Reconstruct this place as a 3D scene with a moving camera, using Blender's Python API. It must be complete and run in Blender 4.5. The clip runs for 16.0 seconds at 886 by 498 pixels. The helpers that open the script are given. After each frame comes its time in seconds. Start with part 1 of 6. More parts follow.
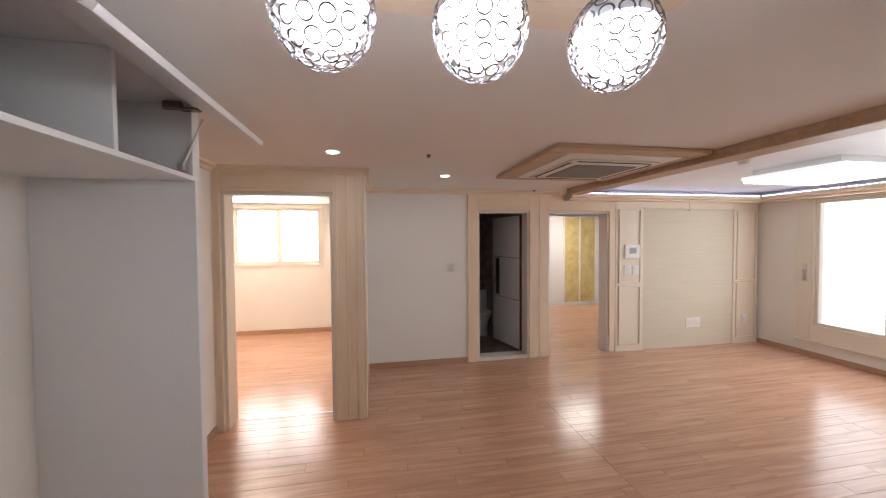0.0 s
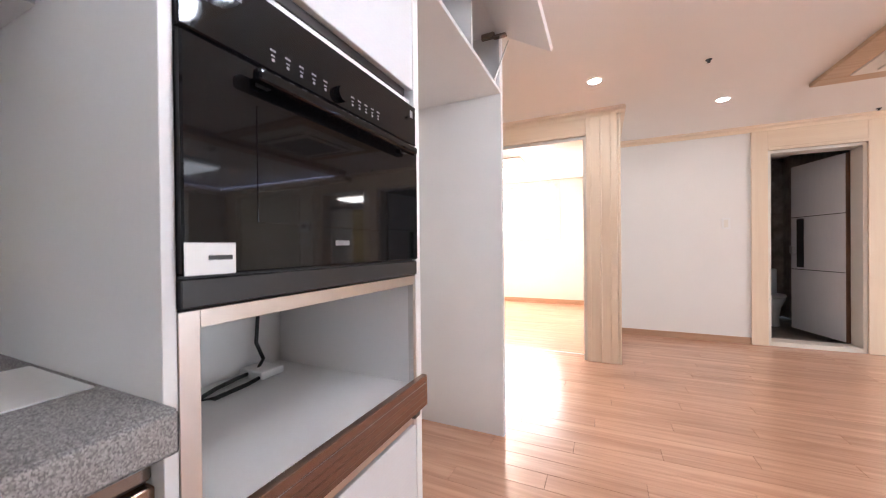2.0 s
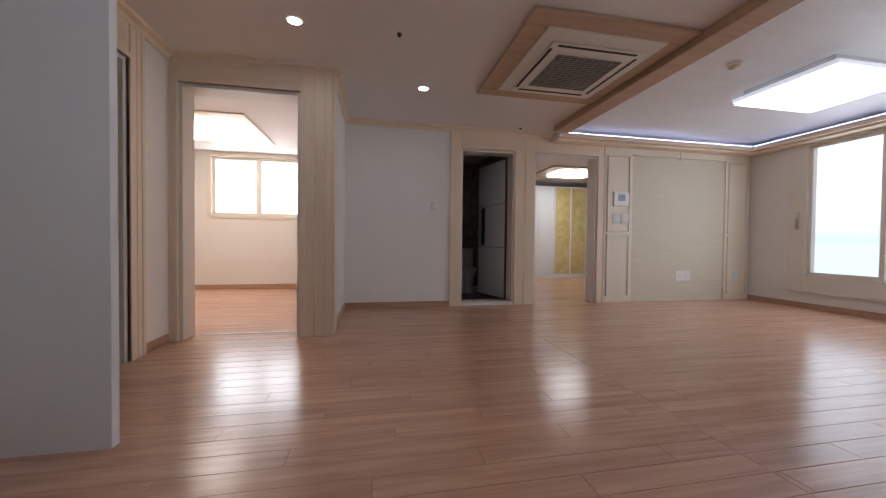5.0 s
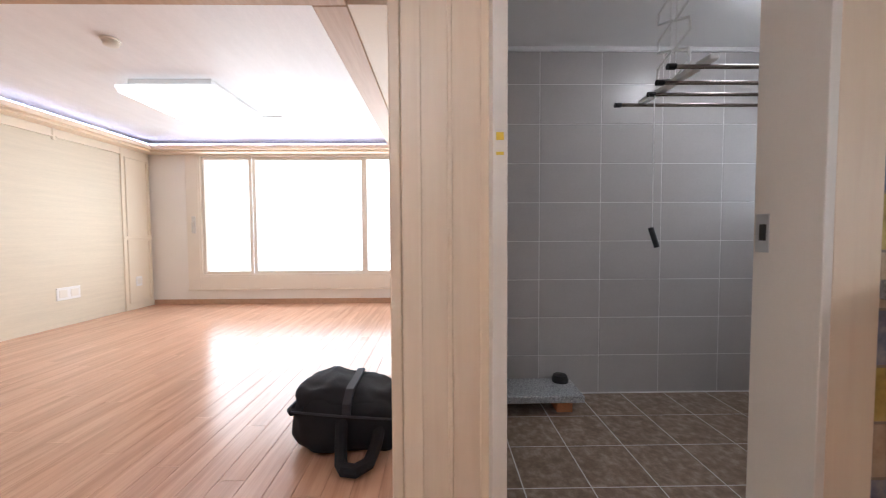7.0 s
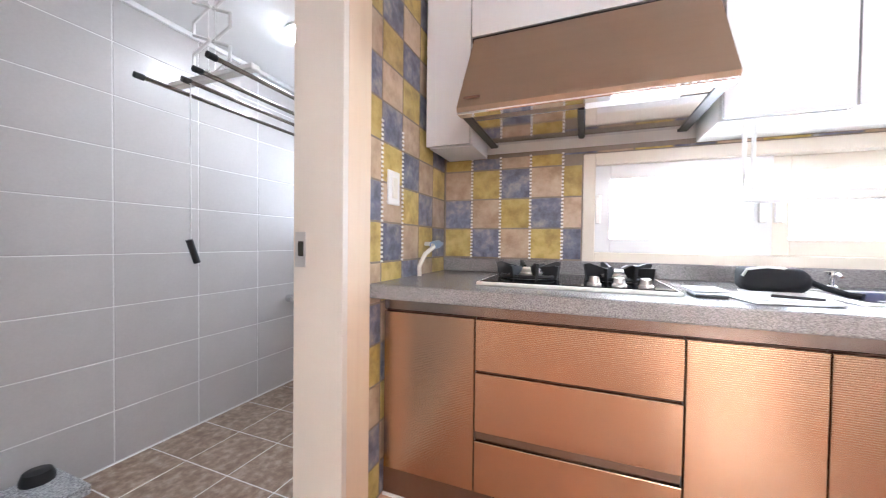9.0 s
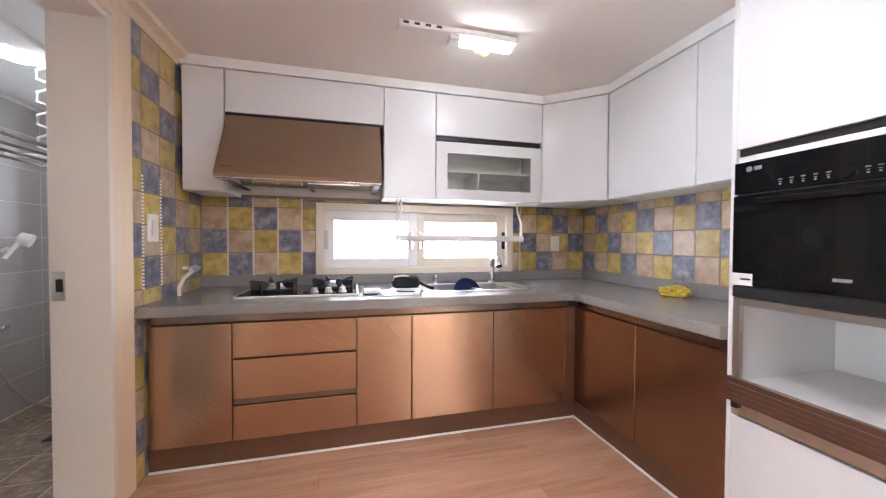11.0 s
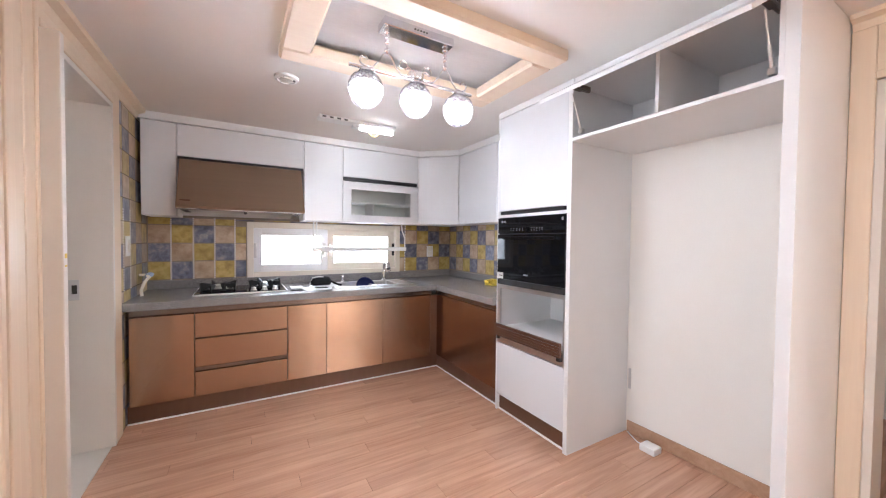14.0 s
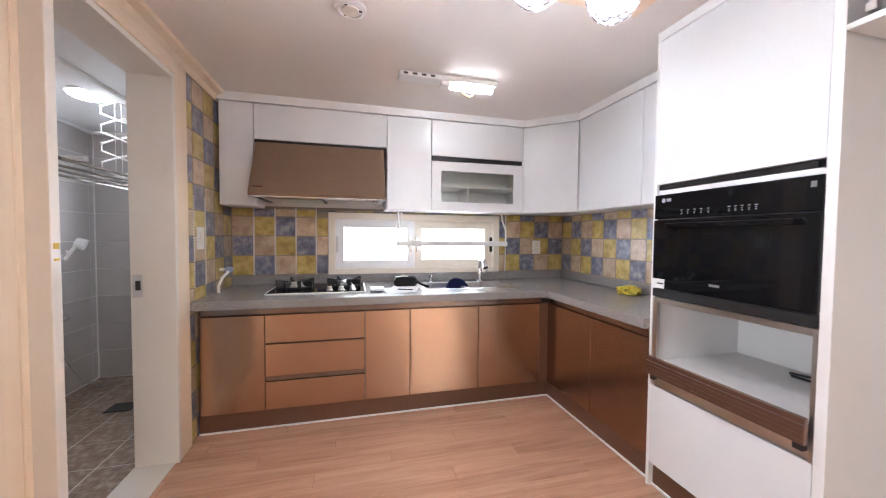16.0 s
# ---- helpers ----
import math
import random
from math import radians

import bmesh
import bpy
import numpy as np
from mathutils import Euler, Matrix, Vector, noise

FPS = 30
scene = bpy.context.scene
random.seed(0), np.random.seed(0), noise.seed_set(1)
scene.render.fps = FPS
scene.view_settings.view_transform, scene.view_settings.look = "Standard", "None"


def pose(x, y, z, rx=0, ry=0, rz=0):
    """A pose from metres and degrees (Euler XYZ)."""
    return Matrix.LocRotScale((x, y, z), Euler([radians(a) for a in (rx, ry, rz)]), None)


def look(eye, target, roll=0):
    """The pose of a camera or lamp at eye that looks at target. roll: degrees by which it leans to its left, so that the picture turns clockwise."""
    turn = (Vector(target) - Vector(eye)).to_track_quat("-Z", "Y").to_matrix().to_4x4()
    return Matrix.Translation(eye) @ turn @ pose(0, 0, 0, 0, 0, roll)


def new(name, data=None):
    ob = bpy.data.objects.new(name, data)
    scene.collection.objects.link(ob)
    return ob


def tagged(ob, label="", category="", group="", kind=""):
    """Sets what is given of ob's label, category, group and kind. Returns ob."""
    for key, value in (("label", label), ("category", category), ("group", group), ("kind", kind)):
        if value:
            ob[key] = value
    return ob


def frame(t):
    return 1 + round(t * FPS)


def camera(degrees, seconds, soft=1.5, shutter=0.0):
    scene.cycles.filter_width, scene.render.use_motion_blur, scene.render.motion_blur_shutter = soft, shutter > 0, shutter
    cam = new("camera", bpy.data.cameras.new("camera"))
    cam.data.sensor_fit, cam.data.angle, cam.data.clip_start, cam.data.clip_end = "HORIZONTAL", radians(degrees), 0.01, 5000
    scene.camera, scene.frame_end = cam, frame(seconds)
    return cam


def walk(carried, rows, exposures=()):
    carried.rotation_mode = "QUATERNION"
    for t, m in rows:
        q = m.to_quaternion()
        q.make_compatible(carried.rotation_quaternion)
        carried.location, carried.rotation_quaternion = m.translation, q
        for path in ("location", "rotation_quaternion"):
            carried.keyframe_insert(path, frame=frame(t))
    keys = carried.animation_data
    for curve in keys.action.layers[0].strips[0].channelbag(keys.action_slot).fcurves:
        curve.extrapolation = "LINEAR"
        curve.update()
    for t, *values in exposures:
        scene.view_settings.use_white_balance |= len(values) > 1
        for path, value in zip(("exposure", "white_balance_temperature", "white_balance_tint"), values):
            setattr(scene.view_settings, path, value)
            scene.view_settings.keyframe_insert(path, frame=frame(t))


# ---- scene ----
cam = camera(103.5, 16.0, 1.1, 0.1)
PATH = [
    (0, (1.738, -1.757, 1.757), (1.380, -3.721, 1.698), -0.4),
    (0.5, (1.876, -1.648, 1.674), (1.985, -3.644, 1.636), -0.8),
    (1, (1.974, -1.517, 1.633), (2.485, -3.45, 1.59), -0.6),
    (1.5, (1.997, -1.483, 1.424), (2.616, -3.384, 1.401), -0.7),
    (2, (2.027, -1.531, 1.130), (2.860, -3.350, 1.118), -0.6),
    (2.5, (2.036, -1.577, 0.865), (2.941, -3.361, 0.848), -0.4),
    (3, (1.985, -1.612, 0.801), (2.889, -3.396, 0.770), 0.0),
    (5.5, (1.373, -1.955, 0.934), (0.433, -3.72, 0.888), 0.0),
    (6, (1.243, -2.017, 1.01), (-0.247, -3.35, 0.948), -0.3),
    (6.5, (1.098, -2.099, 1.008), (-0.791, -2.753, 0.963), 0.1),
    (7, (1.007, -2.115, 1.055), (-0.992, -2.085, 0.974), -0.3),
    (7.5, (0.865, -2.094, 0.985), (-1.056, -1.539, 0.95), 0.4),
    (8, (0.732, -2.012, 0.978), (-0.962, -0.949, 0.976), 0.4),
    (8.5, (0.718, -1.993, 1.032), (-0.608, -0.496, 1.022), 0.5),
    (9, (0.799, -2.014, 1.088), (0.061, -0.156, 1.049), 0.7),
    (9.5, (0.938, -2.074, 1.085), (0.683, -0.09, 1.095), -0.1),
    (10, (1.089, -2.297, 1.143), (1.037, -0.297, 1.131), -0.1),
    (12.3, (0.996, -3.626, 1.313), (1.99, -1.891, 1.255), 0.5),
    (12.5, (0.958, -3.704, 1.316), (1.952, -1.97, 1.259), 0.5),
    (13, (0.847, -3.841, 1.311), (1.845, -2.108, 1.26), 0.5),
    (13.5, (0.79, -4.018, 1.345), (1.786, -2.284, 1.294), 0.5),
    (14, (0.751, -4.077, 1.395), (1.751, -2.346, 1.344), 0.6),
    (14.5, (0.791, -3.99, 1.36), (1.762, -2.243, 1.314), 0.6),
    (15, (0.922, -3.799, 1.337), (1.773, -1.99, 1.281), 0.4),
    (15.5, (0.98, -3.609, 1.342), (1.702, -1.745, 1.291), 0.5),
    (16, (1.017, -3.349, 1.352), (1.516, -1.413, 1.279), 0.5),
]
EXPOSURES = [(0.0, 0.38, 6050, 11), (0.5, 0.97, 5800, 10), (1.0, 1.08, 5800, 10), (1.5, 1.3, 5750, 11), (2.0, 1.48, 5750, 11), (2.5, 1.55, 5600, 10), (3.0, 1.63, 5500, 9), (5.5, -0.5, 5550, 10), (6.0, 0.55, 5750, 11), (6.5, 0.92, 5450, 9), (7.0, 1.0, 5800, 10), (7.5, 0.92, 5750, 11),
             (8.0, 1.95, 5700, 10), (8.5, 2.5, 5600, 10), (9.0, 2.4, 5550, 9), (9.5, 1.92, 5650, 10), (10.0, 1.66, 5800, 11), (12.5, 1.76, 5800, 10), (14.0, 1.58, 5620, 10), (16.0, 1.62, 5750, 10)]
walk(cam, [(t, look(e, a, r)) for t, e, a, r in PATH], EXPOSURES)

# ---- world ----
world = bpy.data.worlds.new("sky")
scene.world = world
world.use_nodes = True
_nt = world.node_tree
_sky = _nt.nodes.new("ShaderNodeTexSky")
_sky.sky_type, _sky.sun_disc = "NISHITA", False
_sky.sun_elevation, _sky.sun_rotation = radians(40), radians(250)
_nt.links.new(_sky.outputs[0], _nt.nodes["Background"].inputs[0])
_nt.nodes["Background"].inputs[1].default_value = 0.1
DAY = 1.65        # glow of the bright sky behind the frosted windows
GLOBE = 4.9     # watts of each crystal pendant bulb
PANEL = 2.8      # flat ceiling lamps
SPOT = 120.0      # recessed downlights


# ---- materials ----
def mat(name, col, rough=0.5, metal=0.0, vary=0.06, scale=6.0, grain=60.0, bump=0.05, stretch=(1, 1, 1), coat=0.0, spec=0.5, rand=0.0, dist=0.002):
    """A surface with broad blotches, a fine grain and a little relief, in metres."""
    m = bpy.data.materials.new(name)
    m.use_nodes = True
    nt = m.node_tree
    n, ln = nt.nodes, nt.links
    b = n["Principled BSDF"]
    b.inputs["Roughness"].default_value, b.inputs["Metallic"].default_value = rough, metal
    b.inputs["Coat Weight"].default_value, b.inputs["Specular IOR Level"].default_value = coat, spec
    co = n.new("ShaderNodeTexCoord")
    mp = n.new("ShaderNodeMapping")
    mp.inputs["Scale"].default_value = stretch
    ln.new(co.outputs["Object"], mp.inputs[0])
    big, fine = n.new("ShaderNodeTexNoise"), n.new("ShaderNodeTexNoise")
    big.inputs["Scale"].default_value, big.inputs["Detail"].default_value = scale, 3
    fine.inputs["Scale"].default_value, fine.inputs["Detail"].default_value = grain, 4
    ln.new(mp.outputs[0], big.inputs[0]), ln.new(mp.outputs[0], fine.inputs[0])
    add = n.new("ShaderNodeMath")
    add.operation = "ADD"
    ln.new(big.outputs[0], add.inputs[0]), ln.new(fine.outputs[0], add.inputs[1])
    last = add.outputs[0]
    rng = n.new("ShaderNodeMapRange")
    rng.inputs[1].default_value, rng.inputs[2].default_value = 0.6, 1.4
    rng.inputs[3].default_value, rng.inputs[4].default_value = 1 - vary, 1 + vary
    ln.new(last, rng.inputs[0])
    val = rng.outputs[0]
    if rand:
        inf = n.new("ShaderNodeObjectInfo")
        r2 = n.new("ShaderNodeMapRange")
        r2.inputs[3].default_value, r2.inputs[4].default_value = 1 - rand, 1 + rand
        ln.new(inf.outputs["Random"], r2.inputs[0])
        mul = n.new("ShaderNodeMath")
        mul.operation = "MULTIPLY"
        ln.new(val, mul.inputs[0]), ln.new(r2.outputs[0], mul.inputs[1])
        val = mul.outputs[0]
    hsv = n.new("ShaderNodeHueSaturation")
    hsv.inputs["Color"].default_value = (*col, 1)
    ln.new(val, hsv.inputs["Value"])
    ln.new(hsv.outputs[0], b.inputs["Base Color"])
    if bump:
        bp = n.new("ShaderNodeBump")
        bp.inputs["Strength"].default_value, bp.inputs["Distance"].default_value = bump, dist
        ln.new(last, bp.inputs["Height"])
        ln.new(bp.outputs[0], b.inputs["Normal"])
    return m


def ribbed(m, axis, pitch, strength, wobble=1.5):
    """Adds the fine wavy ribs of an embossed door foil to a material's relief."""
    nt = m.node_tree
    n, ln = nt.nodes, nt.links
    co, wv, bp = n.new("ShaderNodeTexCoord"), n.new("ShaderNodeTexWave"), n.new("ShaderNodeBump")
    wv.bands_direction = axis
    wv.inputs["Scale"].default_value = 1 / pitch * 0.314
    wv.inputs["Distortion"].default_value, wv.inputs["Detail"].default_value = wobble, 1.0
    wv.inputs["Detail Scale"].default_value = 0.3
    ln.new(co.outputs["Object"], wv.inputs[0]), ln.new(wv.outputs["Fac"], bp.inputs["Height"])
    bp.inputs["Strength"].default_value, bp.inputs["Distance"].default_value = strength, 0.001
    ln.new(bp.outputs[0], n["Principled BSDF"].inputs["Normal"])
    return m


def glow(name, col, power):
    m = bpy.data.materials.new(name)
    m.use_nodes = True
    b = m.node_tree.nodes["Principled BSDF"]
    b.inputs["Base Color"].default_value = (0.8, 0.8, 0.8, 1)
    b.inputs["Emission Color"].default_value, b.inputs["Emission Strength"].default_value = (*col, 1), power
    return m


def hazy_sky(name, power):
    """White overcast with a faint far skyline, softened by the film on the panes."""
    m = bpy.data.materials.new(name)
    m.use_nodes = True
    nt = m.node_tree
    n, ln = nt.nodes, nt.links
    n.remove(n["Principled BSDF"])
    em, co, sep, nz, ad, ramp = (n.new("ShaderNode" + k) for k in ("Emission", "TexCoord", "SeparateXYZ", "TexNoise", "Math", "ValToRGB"))
    mp = n.new("ShaderNodeMapping")
    mp.inputs["Scale"].default_value = (1, 0.5, 3)
    ln.new(co.outputs["Object"], mp.inputs[0]), ln.new(mp.outputs[0], nz.inputs[0])
    nz.inputs["Scale"].default_value, nz.inputs["Detail"].default_value = 1.6, 4
    ln.new(co.outputs["Object"], sep.inputs[0])
    ad.operation = "MULTIPLY_ADD"
    ad.inputs[1].default_value = 0.45
    ln.new(nz.outputs[0], ad.inputs[0]), ln.new(sep.outputs[2], ad.inputs[2])
    rg = n.new("ShaderNodeMapRange")
    rg.inputs[1].default_value, rg.inputs[2].default_value = 0.0, 3.0
    ln.new(ad.outputs[0], rg.inputs[0]), ln.new(rg.outputs[0], ramp.inputs[0])
    e = ramp.color_ramp.elements
    e[0].position, e[1].position = 0.20, 0.62
    e[0].color, e[1].color = (0.78, 0.82, 0.85, 1), (1.0, 1.0, 1.0, 1)
    for p, c in ((0.36, (0.80, 0.84, 0.87, 1)), (0.42, (0.70, 0.75, 0.80, 1)), (0.47, (0.88, 0.92, 0.95, 1))):
        e.new(p).color = c
    em.inputs["Strength"].default_value = power
    ln.new(ramp.outputs[0], em.inputs[0]), ln.new(em.outputs[0], n["Material Output"].inputs[0])
    return m


def clear(name, tint=(1, 1, 1), gloss=0.07, rough=0.02):
    m = bpy.data.materials.new(name)
    m.use_nodes = True
    nt = m.node_tree
    n, ln = nt.nodes, nt.links
    n.remove(n["Principled BSDF"])
    tr, gl, mx = n.new("ShaderNodeBsdfTransparent"), n.new("ShaderNodeBsdfGlossy"), n.new("ShaderNodeMixShader")
    tr.inputs[0].default_value = (*tint, 1)
    gl.inputs["Roughness"].default_value = rough
    mx.inputs[0].default_value = gloss
    ln.new(tr.outputs[0], mx.inputs[1]), ln.new(gl.outputs[0], mx.inputs[2])
    ln.new(mx.outputs[0], n["Material Output"].inputs[0])
    return m


def wood(name, col, dark, rough, axis="X", scale=1.0, spread=0.25, bump=0.08, coat=0.0):
    """Long grain along an axis, with a tone of its own for each piece."""
    m = bpy.data.materials.new(name)
    m.use_nodes = True
    nt = m.node_tree
    n, ln = nt.nodes, nt.links
    b = n["Principled BSDF"]
    b.inputs["Coat Weight"].default_value, b.inputs["Coat Roughness"].default_value = coat, 0.12
    co, mp, inf = n.new("ShaderNodeTexCoord"), n.new("ShaderNodeMapping"), n.new("ShaderNodeObjectInfo")
    geo = n.new("ShaderNodeNewGeometry")
    k = {"X": (1.2, 22, 22), "Y": (22, 1.2, 22), "Z": (22, 22, 1.2)}[axis]
    mp.inputs["Scale"].default_value = [v * scale for v in k]
    off = n.new("ShaderNodeVectorMath")
    off.operation = "MULTIPLY_ADD"
    sm = n.new("ShaderNodeMath")
    ln.new(inf.outputs["Random"], sm.inputs[0]), ln.new(geo.outputs["Random Per Island"], sm.inputs[1])
    ln.new(sm.outputs[0], off.inputs[0])
    off.inputs[1].default_value = (37, 53, 71)
    ln.new(mp.outputs[0], off.inputs[2])
    ln.new(co.outputs["Object"], mp.inputs[0])
    na, nb = n.new("ShaderNodeTexNoise"), n.new("ShaderNodeTexNoise")
    na.inputs["Scale"].default_value, na.inputs["Detail"].default_value, na.inputs["Distortion"].default_value = 1.0, 5, 0.8
    nb.inputs["Scale"].default_value, nb.inputs["Detail"].default_value = 6.0, 3
    ln.new(off.outputs[0], na.inputs[0]), ln.new(off.outputs[0], nb.inputs[0])
    mxv = n.new("ShaderNodeMath")
    mxv.operation = "MULTIPLY_ADD"
    mxv.inputs[1].default_value = 0.35
    ln.new(nb.outputs[0], mxv.inputs[0]), ln.new(na.outputs[0], mxv.inputs[2])
    ramp = n.new("ShaderNodeValToRGB")
    ramp.color_ramp.elements[0].position, ramp.color_ramp.elements[1].position = 0.48, 0.82
    ramp.color_ramp.elements[0].color, ramp.color_ramp.elements[1].color = (*dark, 1), (*col, 1)
    ln.new(mxv.outputs[0], ramp.inputs[0])
    fr = n.new("ShaderNodeMath")
    fr.operation = "FRACT"
    ln.new(sm.outputs[0], fr.inputs[0])
    rng = n.new("ShaderNodeMapRange")
    rng.inputs[3].default_value, rng.inputs[4].default_value = 1 - spread, 1 + spread
    ln.new(fr.outputs[0], rng.inputs[0])
    hsv = n.new("ShaderNodeHueSaturation")
    ln.new(ramp.outputs[0], hsv.inputs["Color"]), ln.new(rng.outputs[0], hsv.inputs["Value"])
    ln.new(hsv.outputs[0], b.inputs["Base Color"])
    rr = n.new("ShaderNodeMapRange")
    rr.inputs[3].default_value, rr.inputs[4].default_value = rough * 0.85, rough * 1.2
    ln.new(na.outputs[0], rr.inputs[0])
    ln.new(rr.outputs[0], b.inputs["Roughness"])
    bp = n.new("ShaderNodeBump")
    bp.inputs["Strength"].default_value, bp.inputs["Distance"].default_value = bump, 0.001
    ln.new(mxv.outputs[0], bp.inputs["Height"]), ln.new(bp.outputs[0], b.inputs["Normal"])
    return m


def speckle(name, cols, rough, scale):
    """Granite-like speckles out of small cells in a few tones."""
    m = bpy.data.materials.new(name)
    m.use_nodes = True
    nt = m.node_tree
    n, ln = nt.nodes, nt.links
    b = n["Principled BSDF"]
    b.inputs["Roughness"].default_value = rough
    co, vo, ramp, nz = n.new("ShaderNodeTexCoord"), n.new("ShaderNodeTexVoronoi"), n.new("ShaderNodeValToRGB"), n.new("ShaderNodeTexNoise")
    vo.inputs["Scale"].default_value = scale
    nz.inputs["Scale"].default_value, nz.inputs["Detail"].default_value = scale * 0.6, 4
    sep, ad = n.new("ShaderNodeSeparateColor"), n.new("ShaderNodeMath")
    ln.new(co.outputs["Object"], vo.inputs[0]), ln.new(co.outputs["Object"], nz.inputs[0])
    ln.new(vo.outputs["Color"], sep.inputs[0])
    ad.operation = "MULTIPLY"
    ln.new(sep.outputs[0], ad.inputs[0]), ln.new(nz.outputs[0], ad.inputs[1])
    e = ramp.color_ramp.elements
    e[0].position, e[1].position = 0.05, 0.5
    e[0].color, e[1].color = (*cols[0], 1), (*cols[2], 1)
    mid = e.new(0.25)
    mid.color = (*cols[1], 1)
    ln.new(ad.outputs[0], ramp.inputs[0]), ln.new(ramp.outputs[0], b.inputs["Base Color"])
    return m


def mottle(name, cols, rough=0.35, scale=14.0, rand=0.12, bump=0.15):
    """Glazed tile with cloudy patches in three tones."""
    m = bpy.data.materials.new(name)
    m.use_nodes = True
    nt = m.node_tree
    n, ln = nt.nodes, nt.links
    b = n["Principled BSDF"]
    b.inputs["Roughness"].default_value = rough
    co, inf, off, nz, ramp = n.new("ShaderNodeTexCoord"), n.new("ShaderNodeObjectInfo"), n.new("ShaderNodeVectorMath"), n.new("ShaderNodeTexNoise"), n.new("ShaderNodeValToRGB")
    off.operation = "MULTIPLY_ADD"
    off.inputs[1].default_value = (31, 17, 23)
    ln.new(inf.outputs["Random"], off.inputs[0]), ln.new(co.outputs["Object"], off.inputs[2])
    nz.inputs["Scale"].default_value, nz.inputs["Detail"].default_value, nz.inputs["Roughness"].default_value = scale, 6, 0.62
    ln.new(off.outputs[0], nz.inputs[0])
    e = ramp.color_ramp.elements
    e[0].position, e[1].position = 0.34, 0.68
    e[0].color, e[1].color = (*cols[0], 1), (*cols[2], 1)
    mid = e.new(0.5)
    mid.color = (*cols[1], 1)
    ln.new(nz.outputs[0], ramp.inputs[0])
    rng, hsv = n.new("ShaderNodeMapRange"), n.new("ShaderNodeHueSaturation")
    rng.inputs[3].default_value, rng.inputs[4].default_value = 1 - rand, 1 + rand
    ln.new(inf.outputs["Random"], rng.inputs[0])
    ln.new(rng.outputs[0], hsv.inputs["Value"]), ln.new(ramp.outputs[0], hsv.inputs["Color"])
    ln.new(hsv.outputs[0], b.inputs["Base Color"])
    bp = n.new("ShaderNodeBump")
    bp.inputs["Strength"].default_value, bp.inputs["Distance"].default_value = bump, 0.001
    ln.new(nz.outputs[0], bp.inputs["Height"]), ln.new(bp.outputs[0], b.inputs["Normal"])
    return m


M_WARMWHITE = mat("warm_white_wallpaper", (0.82, 0.78, 0.72), 0.75, vary=0.025, scale=2, grain=160, bump=0.12)
M_GROUTK = mat("brown_grout", (0.27, 0.22, 0.175), 0.8, vary=0.1, bump=0.2)
M_PAPER = mat("cream_wallpaper", (0.77, 0.73, 0.67), 0.75, vary=0.03, scale=2, grain=160, bump=0.12)
M_WHITEPAPER = mat("white_wallpaper", (0.80, 0.77, 0.73), 0.75, vary=0.025, scale=2, grain=160, bump=0.12)
M_PANELPAPER = mat("straw_wallpaper", (0.66, 0.59, 0.46), 0.7, vary=0.07, scale=4, grain=40, bump=0.15, stretch=(0.4, 1, 7))
M_CEIL = mat("ceiling_paper", (0.80, 0.755, 0.71), 0.8, vary=0.02, scale=1.5, grain=220, bump=0.15)
M_SILK = mat("tray_paper", (0.80, 0.79, 0.79), 0.45, vary=0.05, scale=3, grain=26, bump=0.1, stretch=(1, 4, 1))
M_TRIM = wood("pale_trim_wood", (0.80, 0.655, 0.49), (0.765, 0.61, 0.45), 0.42, "Z", 1.0, 0.02, 0.02)
M_TRIMX = wood("pale_trim_wood_level", (0.80, 0.655, 0.49), (0.765, 0.61, 0.45), 0.42, "X", 1.0, 0.02, 0.02)
M_BEAM = wood("beam_wood", (0.54, 0.375, 0.24), (0.46, 0.30, 0.18), 0.45, "X", 1.0, 0.04, 0.03)
M_CREAM = mat("cream_panel_paint", (0.78, 0.69, 0.55), 0.45, vary=0.03, scale=3, grain=90, bump=0.05)
M_JAMB = mat("ivory_jamb_foil", (0.74, 0.68, 0.60), 0.4, vary=0.02, scale=3, grain=120, bump=0.03)
M_FLOOR = wood("laminate_planks", (0.63, 0.375, 0.25), (0.47, 0.26, 0.165), 0.21, "X", 0.8, 0.05, 0.04)
M_BASEB = wood("baseboard_foil", (0.50, 0.31, 0.20), (0.43, 0.25, 0.15), 0.4, "X", 1.0, 0.03, 0.03)
M_GAP = mat("dark_gap", (0.03, 0.025, 0.02), 0.6, vary=0.1)
M_WHITE = mat("white_board", (0.78, 0.77, 0.76), 0.4, vary=0.015, grain=120, bump=0.02)
M_GLOSS = ribbed(mat("white_gloss_foil", (0.71, 0.71, 0.72), 0.21, vary=0.01, bump=0), "Z", 0.014, 0.14)
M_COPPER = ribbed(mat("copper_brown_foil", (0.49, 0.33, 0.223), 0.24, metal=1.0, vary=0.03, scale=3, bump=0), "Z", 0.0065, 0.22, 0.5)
# the same copper foil with the return's shade put into its colour
M_COPPERSHADE = ribbed(mat("shaded_copper_foil", (0.31, 0.205, 0.145), 0.24, metal=0.97, vary=0.03, scale=3, bump=0), "Z", 0.0065, 0.14, 0.5)
M_DKBROWN = mat("dark_brown_foil", (0.15, 0.075, 0.045), 0.38, metal=0.3, vary=0.1, scale=5, grain=70, bump=0.05, stretch=(8, 1, 1))
M_WALNUT = mat("brushed_brown_foil", (0.21, 0.125, 0.09), 0.24, metal=0.75, vary=0.12, scale=6, grain=90, bump=0.06, stretch=(8, 0.4, 8))
M_STONE = speckle("grey_speckled_stone", ((0.16, 0.15, 0.15), (0.27, 0.255, 0.25), (0.38, 0.36, 0.35)), 0.22, 480)
